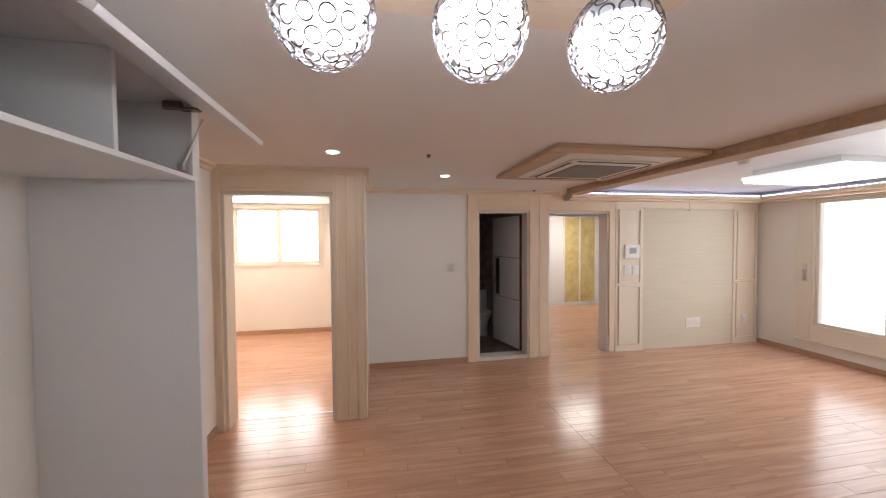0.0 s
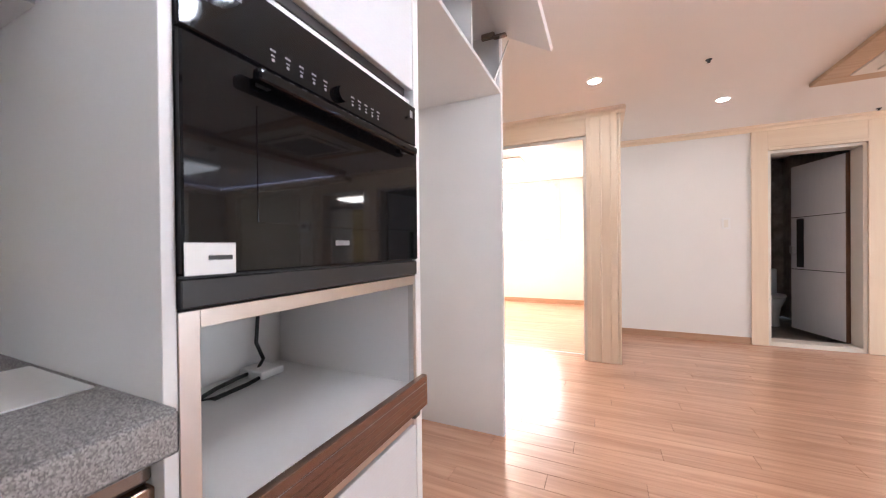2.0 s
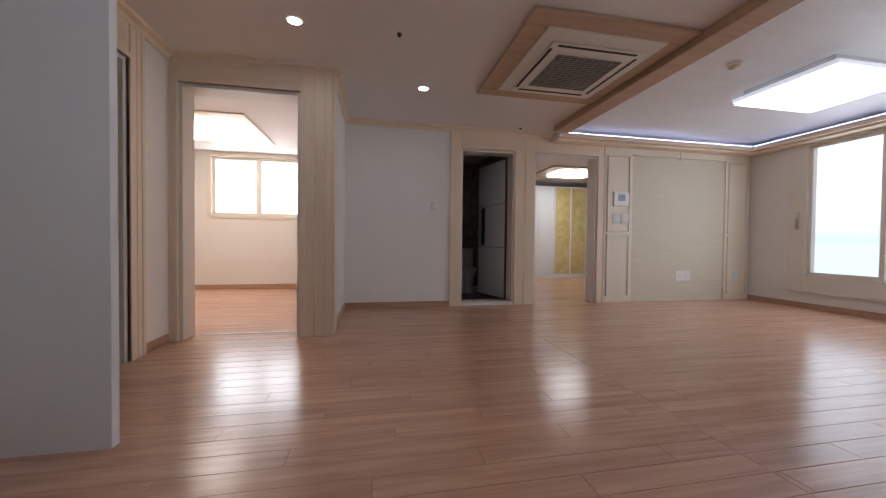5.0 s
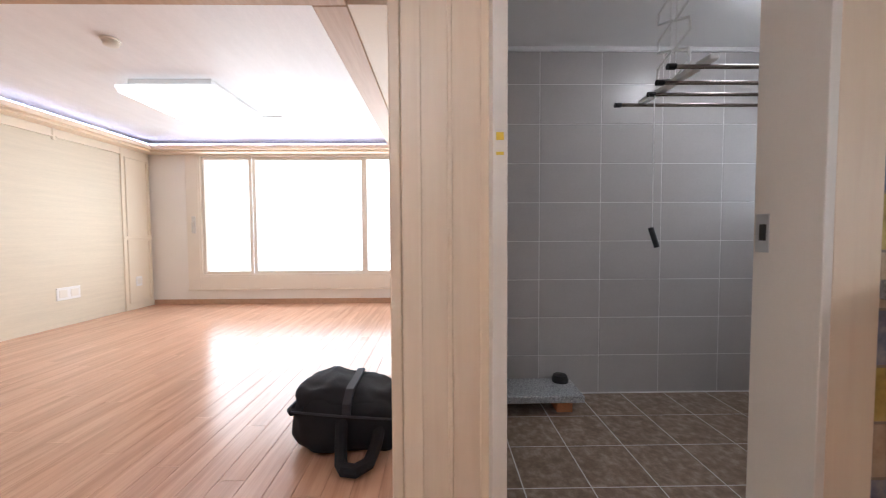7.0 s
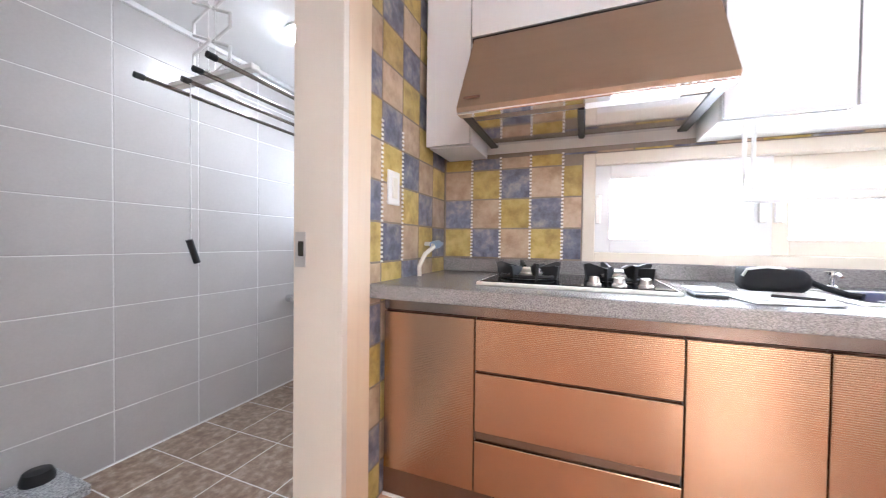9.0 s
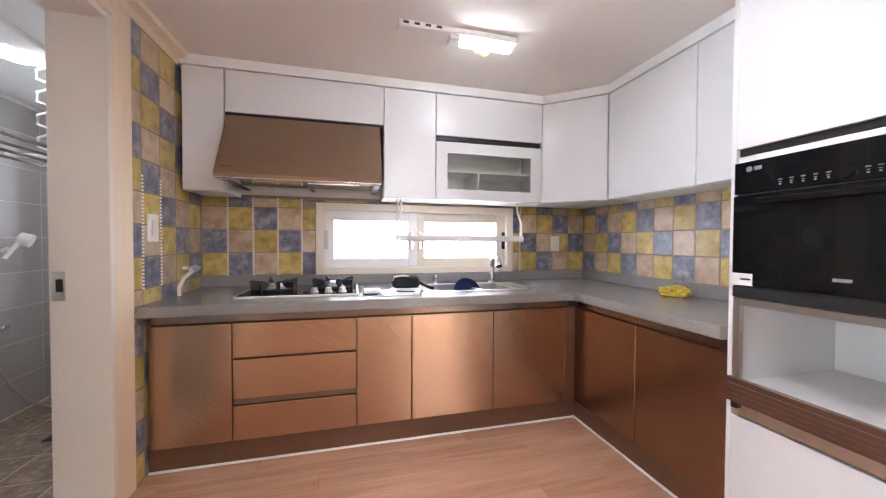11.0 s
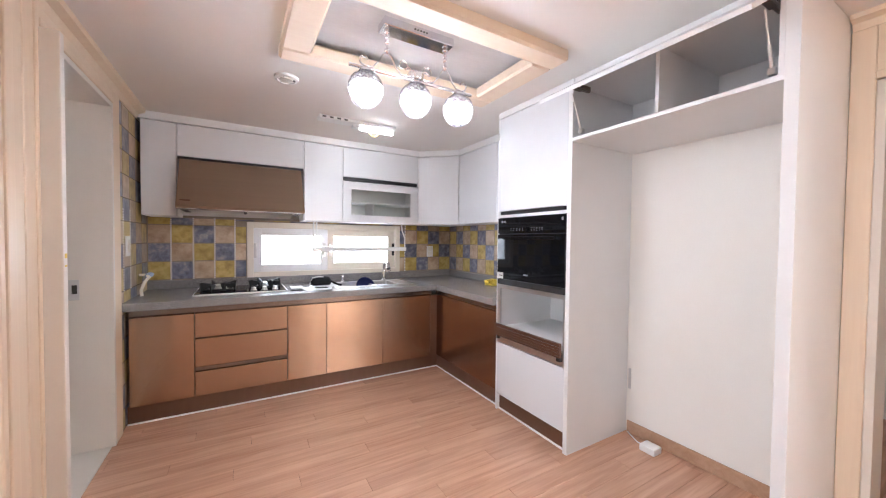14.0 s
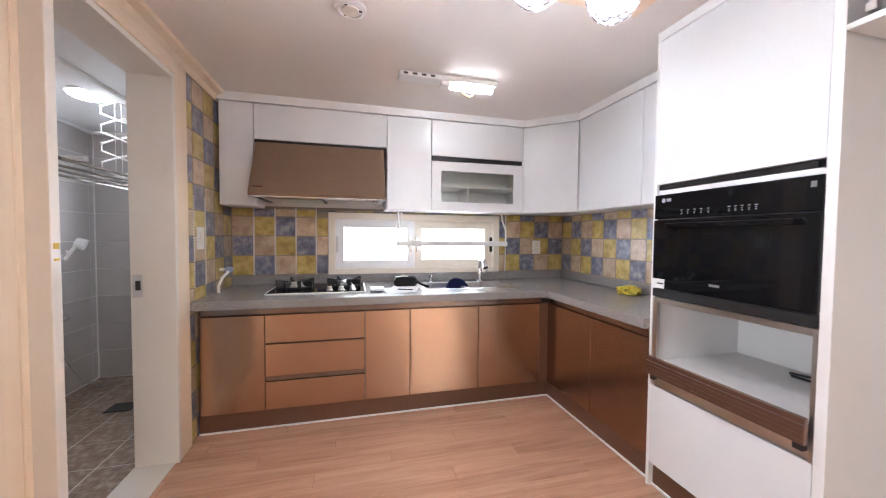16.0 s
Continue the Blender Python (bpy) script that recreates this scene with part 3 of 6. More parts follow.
# wooden bars round the kitchen's ceiling recess
for nm, bx in (("tray_bar_1", (0.93, 2.30, -2.08, -1.95, 2.375, 2.445)), ("tray_bar_2", (0.93, 2.30, -2.75, -2.62, 2.375, 2.445)), ("tray_bar_3", (0.93, 1.08, -2.62, -2.08, 2.375, 2.445)), ("tray_bar_4", (2.15, 2.30, -2.62, -2.08, 2.375, 2.445))):
    trim(nm, M_TRIMX, [bx], "cream wooden bar round the ceiling recess", "trim", 0.012)
# beams that frame the living room's ceiling
trim("beam_1", M_BEAM, [(-1.03, -0.82, -6.22, -2.62, 2.35, 2.46)], "warm wooden ceiling beam", "beam", 0.006)
trim("beam_2", M_BEAM, [(WEST, -1.03, -2.82, -2.62, 2.35, 2.468)], "warm wooden ceiling beam", "beam", 0.006)
trim("trim_soffit", M_CREAM, [(WEST, -1.03, -2.62, -2.217, 2.36, 2.468)], "cream soffit behind the beam", "trim", 0.003)
# ledges that hide the cool strip light
trim("ledge_south", M_TRIMX, [(WEST, -0.95, SOUTH, -6.30, 2.33, 2.385), (WEST, -0.95, SOUTH, -6.36, 2.30, 2.33)], "stepped pale wood ledge with strip light", "ledge", 0.006)
trim("ledge_west", M_TRIMX, [(WEST, -4.21, -6.30, -2.82, 2.33, 2.385), (WEST, -4.27, -6.36, -2.82, 2.30, 2.33)], "stepped pale wood ledge with strip light", "ledge", 0.006)


# ---- kitchen: base units ----
BF = -0.75       # face of the base doors
RF = 2.60        # face of the base doors on the return


def base_unit(x0, x1, label):
    u = thing("base_cabinet", ((x0 + x1) / 2, -0.37, 0), label, "cabinet", "base cabinets under the worktop")
    slab("body", M_DKBROWN, u, x0 + 0.002, x1 - 0.002, BF + 0.022, -0.02, 0.135, 0.845)
    return u


u = base_unit(0.035, 0.43, "narrow copper-brown base cabinet beside the tiled wall")
slab("door", M_COPPER, u, 0.037, 0.428, BF, BF + 0.020, 0.14, 0.80, 0.002)
u = base_unit(0.43, 1.102, "copper-brown base cabinet with three drawers under the hob")
slab("drawer_front", M_COPPER, u, 0.432, 1.100, BF, BF + 0.020, 0.605, 0.80, 0.002)
slab("drawer_front", M_COPPER, u, 0.432, 1.100, BF, BF + 0.020, 0.372, 0.595, 0.002)
slab("drawer_front", M_COPPER, u, 0.432, 1.100, BF, BF + 0.020, 0.14, 0.335, 0.002)
slab("grip_rail", M_GRIP, u, 0.432, 1.100, BF + 0.012, BF + 0.021, 0.337, 0.370, 0.002, "steel grip rail")
u = base_unit(1.102, 1.436, "slim copper-brown base cabinet")
slab("door", M_COPPER, u, 1.104, 1.434, BF, BF + 0.020, 0.14, 0.80, 0.002)
u = base_unit(1.436, 1.985, "copper-brown base cabinet under the sink")
slab("door", M_COPPER, u, 1.438, 1.983, BF, BF + 0.020, 0.14, 0.80, 0.002)
u = base_unit(1.985, 2.54, "copper-brown base cabinet in the corner")
slab("door", M_COPPER, u, 1.987, 2.52, BF, BF + 0.020, 0.14, 0.80, 0.002)
slab("corner_post", M_DKBROWN, u, 2.523, RF + 0.02, BF + 0.001, BF + 0.06, 0.14, 0.80, 0.002, "dark brown corner post")
u = thing("base_cabinet", (2.9, -1.3, 0), "copper-brown base cabinet of the worktop return, shade in its door colour", "cabinet", "base cabinets under the worktop")
slab("body", M_DKBROWN, u, RF + 0.022, EAST - 0.02, TE, BF + 0.06, 0.135, 0.845)
# return doors wear the shaded copy of the copper foil
slab("door", M_COPPERSHADE, u, RF, RF + 0.02, -1.30, BF - 0.002, 0.14, 0.80, 0.002)
slab("door", M_COPPERSHADE, u, RF, RF + 0.02, TE, -1.304, 0.14, 0.80, 0.002)
pl = thing("plinth", (1.3, -0.7, 0), "dark brown toe-kick with a white sealing strip", "plinth")
slab("board", M_DKBROWN, pl, 0.02, RF + 0.05, -0.722, -0.70, 0.0, 0.133, 0.001)
slab("board", M_DKBROWN, pl, RF + 0.022, RF + 0.05, TE, -0.722, 0.0, 0.133, 0.001)
slab("strip", M_PLASTIC, pl, 0.02, RF + 0.012, -0.730, -0.722, 0.0, 0.012, 0.001, "white sealing strip")
slab("strip", M_PLASTIC, pl, RF + 0.012, RF + 0.022, TE, -0.722, 0.0, 0.012, 0.001, "white sealing strip")
gr = thing("grip_profile", (1.3, -0.76, 0.81), "brushed steel grip channel under the worktop", "grip channel")
slab("channel", M_GRIP, gr, 0.035, 2.545, BF + 0.004, BF + 0.02, 0.806, 0.859, 0.003)
slab("channel", M_GRIP, gr, RF + 0.008, RF + 0.02, TE, BF - 0.02, 0.806, 0.859, 0.003)

# worktop with a sink cut-out and an upstand
SX0, SX1, SY0, SY1 = 1.56, 2.36, -0.62, -0.20
wt = thing("worktop", (1.5, -0.4, 0.85), "grey speckled stone worktop with an upstand", "worktop")
bm = bmesh.new()
box(bm, 0.004, SX0, -0.82, -0.004, 0.842, 0.90)
box(bm, SX1, EAST - 0.004, -0.82, -0.004, 0.842, 0.90)
box(bm, SX0, SX1, -0.82, SY0, 0.842, 0.90)
box(bm, SX0, SX1, SY1, -0.004, 0.842, 0.90)
box(bm, 2.547, EAST - 0.004, TE, -0.82, 0.842, 0.90)
bmesh.ops.remove_doubles(bm, verts=bm.verts, dist=0.0005)
part("top", bm, M_STONE, wt)
slab("front_lip", M_STONE, wt, 0.004, 2.549, -0.826, -0.8195, 0.843, 0.899, 0.006, "", 3)
slab("front_lip", M_STONE, wt, 2.541, 2.5475, TE, -0.826, 0.843, 0.899, 0.006, "", 3)
slab("upstand", M_STONE, wt, 0.016, EAST - 0.016, -0.03, -0.014, 0.90, 0.978, 0.003)
slab("upstand", M_STONE, wt, EAST - 0.03, EAST - 0.016, TE, -0.03, 0.90, 0.978, 0.003)

# sink
sk = thing("sink", (1.96, -0.41, 0.7), "stainless steel double sink with a ribbed drainer", "sink")
for x0, x1 in ((1.60, 1.93), (1.97, 2.20)):
    bm = bmesh.new()
    vs = box(bm, x0, x1, SY0 + 0.04, SY1 - 0.05, 0.73, 0.902)
    bmesh.ops.delete(bm, geom=[f for f in bm.faces if f.normal.z > 0.9], context="FACES")
    bmesh.ops.bevel(bm, geom=[e for e in bm.edges if not e.is_boundary], offset=0.03, segments=3, affect="EDGES")
    bmesh.ops.solidify(bm, geom=bm.faces[:], thickness=0.0015)
    part("basin", bm, M_STEEL, sk, "", True)
bm = bmesh.new()
for a in ((SX0 - 0.01, 1.60, SY0 - 0.01, SY1 + 0.01), (1.93, 1.97, SY0 - 0.01, SY1 + 0.01), (2.20, SX1 + 0.01, SY0 - 0.01, SY1 + 0.01), (1.60, 1.93, SY0 - 0.01, SY0 + 0.04), (1.97, 2.20, SY0 - 0.01, SY0 + 0.04), (1.60, 1.93, SY1 - 0.05, SY1 + 0.01), (1.97, 2.20, SY1 - 0.05, SY1 + 0.01)):
    box(bm, *a, 0.899, 0.904)
for k in range(5):
    box(bm, 2.22, 2.35, -0.56 + k * 0.07, -0.545 + k * 0.07, 0.904, 0.908, 0.002)
part("rim", bm, M_STEEL, sk)
bm = bmesh.new()
lathe(bm, (1.765, -0.42, 0.732), [(0.045, 0), (0.045, 0.004), (0.02, 0.006), (0.0, 0.003)])
part("drain", bm, M_CHROME, sk)

# tap
tp = thing("kitchen_tap", (2.18, -0.24, 0.904), "chrome pull-out mixer tap behind the sink", "tap")
bm = bmesh.new()
lathe(bm, (2.18, -0.235, 0.904), [(0.030, 0), (0.030, 0.010), (0.023, 0.018), (0.022, 0.12), (0.019, 0.135), (0.0, 0.14)])
part("stem", bm, M_CHROME, tp, "", True)
bm = bmesh.new()
tube(bm, [(2.18, -0.235, 1.02), (2.18, -0.245, 1.075), (2.18, -0.275, 1.108), (2.18, -0.32, 1.118), (2.18, -0.36, 1.105)], 0.017, 12)
part("spout", bm, M_CHROME, tp, "", True)
bm = bmesh.new()
cyl(bm, (2.18, -0.352, 1.112), (2.18, -0.385, 1.052), 0.021, 0.025)
part("spray_head", bm, M_CHROME, tp, "", True)
bm = bmesh.new()
cyl(bm, (2.18, -0.3845, 1.053), (2.18, -0.389, 1.045), 0.0255, 0.022)
part("spray_ring", bm, M_BLACK, tp, "black spray ring", True)
bm = bmesh.new()
tube(bm, [(2.20, -0.235, 0.985), (2.225, -0.24, 0.995), (2.262, -0.25, 1.02)], 0.0065)
part("lever", bm, M_CHROME, tp, "", True)
dp = thing("soap_dispenser", (1.72, -0.165, 0.904), "small chrome push dispenser on the sink rim", "dispenser")
bm = bmesh.new()
lathe(bm, (1.72, -0.165, 0.904), [(0.02, 0), (0.02, 0.01), (0.011, 0.015), (0.011, 0.05), (0.022, 0.055), (0.022, 0.068), (0.0, 0.07)])
part("pump", bm, M_CHROME, dp, "", True)
bm = bmesh.new()
tube(bm, [(1.72, -0.165, 0.955), (1.72, -0.20, 0.965), (1.72, -0.225, 0.955)], 0.006)
part("nozzle", bm, M_CHROME, dp, "", True)
bw = thing("bowl", (1.86, -0.42, 0.75), "dark blue plastic bowl tilted in the sink", "bowl")
bm = bmesh.new()
lathe(bm, (0, 0, 0), [(0.03, 0), (0.07, 0.02), (0.105, 0.07), (0.11, 0.10), (0.104, 0.10), (0.10, 0.07), (0.065, 0.026), (0.0, 0.012)])
bmesh.ops.transform(bm, verts=bm.verts, matrix=pose(1.86, -0.45, 0.835, 62, 0, 12))
part("shell", bm, M_BLUEPL, bw, "", True)
bm = bmesh.new()
tube(bm, [(1.63, -0.56, 0.906), (1.75, -0.54, 0.907), (1.83, -0.50, 0.86)], 0.004)
part("ladle_handle", bm, M_STEEL, bw, "thin steel handle")

# hob
hb = thing("gas_hob", (0.74, -0.45, 0.90), "black glass gas hob with two cast grates and white edge", "gas hob")
slab("frame", M_PLASTIC, hb, 0.405, 1.115, -0.66, -0.16, 0.899, 0.914, 0.004)
slab("glass_top", M_BLACKGLASS, hb, 0.418, 1.102, -0.648, -0.172, 0.912, 0.917, 0.002, "black glass plate")
for cx, cy in ((0.575, -0.39), (0.945, -0.33)):
    bm = bmesh.new()
    lathe(bm, (cx, cy, 0.917), [(0.082, 0), (0.080, 0.005), (0.060, 0.008), (0.060, 0.014), (0.064, 0.016), (0.064, 0.020), (0.050, 0.023), (0.050, 0.030), (0.054, 0.032), (0.050, 0.040), (0.030, 0.044), (0.0, 0.045)])
    part("burner", bm, M_STEEL, hb, "stacked steel burner", True)
    bm = bmesh.new()
    tube(bm, [(cx + 0.122 * math.cos(t), cy + 0.122 * math.sin(t), 0.926) for t in [2 * math.pi * k / 24 for k in range(25)]], 0.009, 6)
    for k in range(8):
        a = math.pi / 8 + math.pi * k / 4
        long = k % 2 == 0
        fin = bmesh.new()
        prism(fin, [(0.058, 0.966), (0.068, 0.950), (0.112, 0.918), (0.138, 0.918), (0.146, 0.985 if long else 0.972), (0.126, 0.988 if long else 0.974)], "y", -0.006, 0.006)
        bmesh.ops.transform(fin, verts=fin.verts, matrix=pose(cx, cy, 0, 0, 0, math.degrees(a)))
        tmp = bpy.data.meshes.new("fin")
        fin.to_mesh(tmp)
        fin.free()
        bm.from_mesh(tmp)
        bpy.data.meshes.remove(tmp)
    part("grate", bm, M_BLACK, hb, "black cast grate", True)
for k in range(3):
    bm = bmesh.new()
    lathe(bm, (0.845 + 0.085 * k, -0.585, 0.917), [(0.025, 0), (0.025, 0.006), (0.02, 0.009), (0.018, 0.03), (0.0, 0.032)])
    part("knob", bm, M_STEEL, hb, "steel control knob", True)

# things lying on the worktop
nb = thing("notepad", (1.19, -0.60, 0.90), "small black notebook with white papers", "notebook")
bm = bmesh.new()
box(bm, 1.145, 1.235, -0.66, -0.55, 0.900, 0.912, 0.003)
part("cover", bm, M_BLACK, nb)
bm = bmesh.new()
box(bm, 1.15, 1.26, -0.61, -0.45, 0.913, 0.919, 0.002)
part("pages", bm, M_PAPERW, nb, "white pages")
pp = thing("paper_sheets", (1.37, -0.58, 0.90), "loose white paper sheets on the worktop", "paper")
for k, (x, y, a) in enumerate(((1.36, -0.58, 8), (1.42, -0.54, -14))):
    bm = bmesh.new()
    bmesh.ops.create_grid(bm, x_segments=8, y_segments=8, size=0.5)
    for v in bm.verts:
        v.co = Vector((v.co.x * 0.22, v.co.y * 0.29, 0.002 + 0.006 * noise.noise(v.co * 3 + Vector((k, 0, 0))) ** 2 + 0.002 * k))
    bmesh.ops.transform(bm, verts=bm.verts, matrix=pose(x, y, 0.9012 + 0.0015 * k, 0, 0, a))
    bmesh.ops.solidify(bm, geom=bm.faces[:], thickness=0.0006)
    part("sheet", bm, M_PAPERW, pp)
pn = thing("pen", (1.41, -0.61, 0.91), "black pen lying on the papers", "pen")
bm = bmesh.new()
cyl(bm, (1.36, -0.60, 0.913), (1.47, -0.645, 0.913), 0.005, 0.004, 8)
part("barrel", bm, M_BLACK, pn)
pu = thing("pouch", (1.45, -0.36, 0.90), "black zipped pouch with a strap on the worktop", "pouch")
bm = bmesh.new()
box(bm, 1.36, 1.55, -0.43, -0.28, 0.901, 0.992, 0.042, 5)
for v in bm.verts:
    v.co += 0.016 * noise.noise_vector(v.co * 11)
    v.co.z = max(v.co.z, 0.901)
part("body", bm, M_CLOTH, pu, "", True)
bm = bmesh.new()
tube(bm, [(1.355, -0.40, 0.96), (1.365, -0.41, 0.985), (1.42, -0.42, 0.996), (1.47, -0.415, 0.992)], 0.005)
part("piping", bm, M_PLASTIC, pu, "pale piping")
bm = bmesh.new()
tube(bm, [(1.53, -0.40, 0.955), (1.57, -0.43, 0.93), (1.61, -0.47, 0.914), (1.63, -0.50, 0.913)], 0.010)
part("strap", bm, M_CLOTH, pu)
yb = thing("scouring_cloth", (3.08, -1.12, 0.90), "crumpled yellow cloth on the worktop", "cloth")
bm = bmesh.new()
bmesh.ops.create_icosphere(bm, subdivisions=4, radius=1.0)
for v in bm.verts:
    w = v.co.normalized()
    r = 1 + 0.35 * noise.noise(w * 3.1) + 0.22 * noise.noise(w * 7)
    v.co = Vector((3.07 + 0.075 * r * w.x, -1.12 + 0.085 * r * w.y, max(0.902, 0.925 + 0.042 * r * w.z)))
part("folds", bm, M_YELPL, yb, "", True)
ps = thing("paper_slip", (2.85, -1.74, 0.90), "white paper slip on the worktop", "paper")
slab("sheet", M_PAPERW, ps, 2.74, 2.98, -1.795, -1.70, 0.9005, 0.903, 0.0005)
hs = thing("gas_hose", (0.04, -0.36, 0.90), "grey gas hose with a blue valve on the tiles", "hose")
bm = bmesh.new()
tube(bm, [(0.06, -0.46, 0.902), (0.055, -0.455, 0.95), (0.07, -0.42, 1.01), (0.09, -0.36, 1.045), (0.06, -0.31, 1.06), (0.016, -0.30, 1.06)], 0.011)
part("hose", bm, M_IVORY, hs, "", True)
bm = bmesh.new()
cyl(bm, (0.075, -0.335, 1.052), (0.085, -0.285, 1.06), 0.022)
box(bm, 0.065, 0.105, -0.30, -0.262, 1.052, 1.07, 0.003)
part("valve", bm, mat("pale_blue_valve", (0.30, 0.38, 0.55), 0.4), hs, "pale blue valve", True)

# the worktop and all that stands on it
for ob in (wt, sk, tp, dp, bw, hb, nb, pp, pn, pu, yb, ps, hs):
    ob.location.z += 0.018

# ---- kitchen: wall units ----
CF, CB, CT = -0.362, 1.578, 2.362


def wall_unit(x0, x1, z0, label, y0=-0.015):
    w = thing("wall_cabinet", ((x0 + x1) / 2, -0.18, z0), label, "cabinet", "white wall cabinets")
    slab("body", M_WHITE, w, x0 + 0.001, x1 - 0.001, CF + 0.05, y0, z0, CT)
    return w


w = wall_unit(0.04, 0.278, CB, "narrow white gloss wall cabinet beside the tiled wall")
slab("door", M_GLOSS, w, 0.041, 0.275, CF, CF + 0.020, CB, CT - 0.003, 0.002)
w = wall_unit(0.278, 1.294, 2.085, "wide white gloss wall cabinet over the hood")
slab("door", M_GLOSS, w, 0.281, 1.291, CF, CF + 0.020, 2.09, CT - 0.003, 0.002)
slab("grip_rail", M_DARKALU, w, 0.282, 1.290, CF + 0.006, CF + 0.021, 2.066, 2.088, 0.002, "dark grip rail")
w = wall_unit(1.294, 1.676, CB, "white gloss wall cabinet beside the hood")
slab("door", M_GLOSS, w, 1.297, 1.673, CF, CF + 0.020, CB, CT - 0.003, 0.002)
w = thing("wall_cabinet", (2.12, -0.18, CB), "white wall cabinet with a reeded glass flap", "cabinet", "white wall cabinets")
for nm, *a in (("side_panel", 1.678, 1.694, CF + 0.022, -0.015, CB, CT), ("side_panel", 2.536, 2.552, CF + 0.022, -0.015, CB, CT), ("back_panel", 1.694, 2.536, -0.03, -0.015, CB, CT), ("bottom_board", 1.694, 2.536, CF + 0.022, -0.03, CB, CB + 0.016), ("top_board", 1.694, 2.536, CF + 0.022, -0.03, 2.03, CT), ("shelf", 1.694, 2.536, CF + 0.03, -0.03, 1.79, 1.805), ("divider", 2.02, 2.034, CF + 0.03, -0.03, CB + 0.016, 1.79)):
    slab(nm, M_WHITE, w, *a, 0.0)
slab("door", M_GLOSS, w, 1.679, 2.552, CF, CF + 0.020, 2.052, CT - 0.003, 0.002)
slab("grip_rail", M_DARKALU, w, 1.681, 2.540, CF + 0.006, CF + 0.021, 2.014, 2.050, 0.002, "dark grip rail")
bm = bmesh.new()
for a in ((1.679, 1.766, CB, 2.008), (2.455, 2.552, CB, 2.008), (1.766, 2.455, CB, 1.655), (1.766, 2.455, 1.925, 2.008)):
    box(bm, a[0], a[1], CF, CF + 0.020, a[2], a[3])
fl = part("flap", bm, M_GLOSS, w, "white flap frame")
slab("pane", M_FROST, fl, 1.760, 2.460, CF + 0.008, CF + 0.012, 1.650, 1.930, 0.0, "reeded glass")
w = thing("corner_wall_cabinet", (2.85, -0.3, CB), "white gloss corner wall cabinet with an angled door", "cabinet", "white wall cabinets")
A, B = Vector((2.556, CF, 0)), Vector((2.915, -0.678, 0))
n2 = Vector((B.y - A.y, -(B.x - A.x), 0)).normalized()
bm = bmesh.new()
prism(bm, [(2.556, -0.015), (2.556, CF + 0.05), (2.95, -0.64), (EAST - 0.015, -0.66), (EAST - 0.015, -0.015)], "z", CB, CT)
part("body", bm, M_WHITE, w)
bm = bmesh.new()
P = [A + 0.002 * (B - A).normalized(), B - 0.002 * (B - A).normalized()]
prism(bm, [(P[0].x, P[0].y), (P[1].x, P[1].y), (P[1].x - 0.02 * n2.x, P[1].y - 0.02 * n2.y), (P[0].x - 0.02 * n2.x, P[0].y - 0.02 * n2.y)], "z", CB, CT - 0.003)
part("door", bm, M_GLOSS, w)
w = thing("wall_cabinet", (3.05, -1.27, CB), "white gloss wall cabinet of the return", "cabinet", "white wall cabinets")
slab("body", M_WHITE, w, 2.965, EAST - 0.015, TE, -0.685, CB, CT)
slab("door", M_GLOSS, w, 2.917, 2.938, -1.368, -0.682, CB, CT - 0.003, 0.002)
slab("door", M_GLOSS, w, 2.917, 2.938, TE, -1.372, CB, CT - 0.003, 0.002)
fi = thing("cabinet_filler", (1.5, -0.3, CT), "white filler boards between cabinets and ceiling", "filler")
bm = bmesh.new()
prism(bm, [(0.02, -0.01), (0.02, CF - 0.004), (2.56, CF - 0.004), (2.912, -0.682), (2.912, TE), (EAST - 0.01, TE), (EAST - 0.01, -0.01)], "z", CT + 0.004, CEIL - 0.001)
part("board", bm, M_WHITE, fi)

# hood
hd = thing("cooker_hood", (0.78, -0.4, 1.65), "bronze slanted cooker hood with polished steel filters", "cooker hood")
bm = bmesh.new()
prism(bm, [(-0.02, 1.66), (-0.618, 1.632), (-0.626, 1.650), (-0.385, 2.062), (-0.02, 2.062)], "x", 0.300, 1.262)
part("canopy", bm, M_HOOD, hd)
slab("light_strip", M_CHROME, hd, 0.302, 1.260, -0.624, -0.575, 1.621, 1.633, 0.003, "bright steel lower edge")
slab("lamp", M_PLASTIC, hd, 0.80, 1.12, -0.565, -0.50, 1.626, 1.640, 0.002, "white lamp cover")
for k in range(5):
    slab("button", M_PLASTIC, hd, 1.085 + 0.022 * k, 1.097 + 0.022 * k, -0.6255, -0.6235, 1.624, 1.630, 0.0, "small pale button")
for x0, x1 in ((0.345, 0.775), (0.80, 1.215)):
    slab("filter", M_CHROME, hd, x0, x1, -0.49, -0.07, 1.634, 1.664, 0.003, "polished steel filter")
slab("filter_bar", M_BLACK, hd, 0.775, 0.80, -0.49, -0.07, 1.630, 1.664, 0.002, "dark bar between the filters")
for x in (0.302, 1.215):
    slab("end_cheek", M_DARKALU, hd, x, x + 0.043, -0.575, -0.03, 1.630, 1.664, 0.003, "dark end cheek")
slab("badge", M_DKBROWN, hd, 0.325, 0.395, -0.610, -0.606, 1.690, 1.700, 0.0005, "small dark badge")

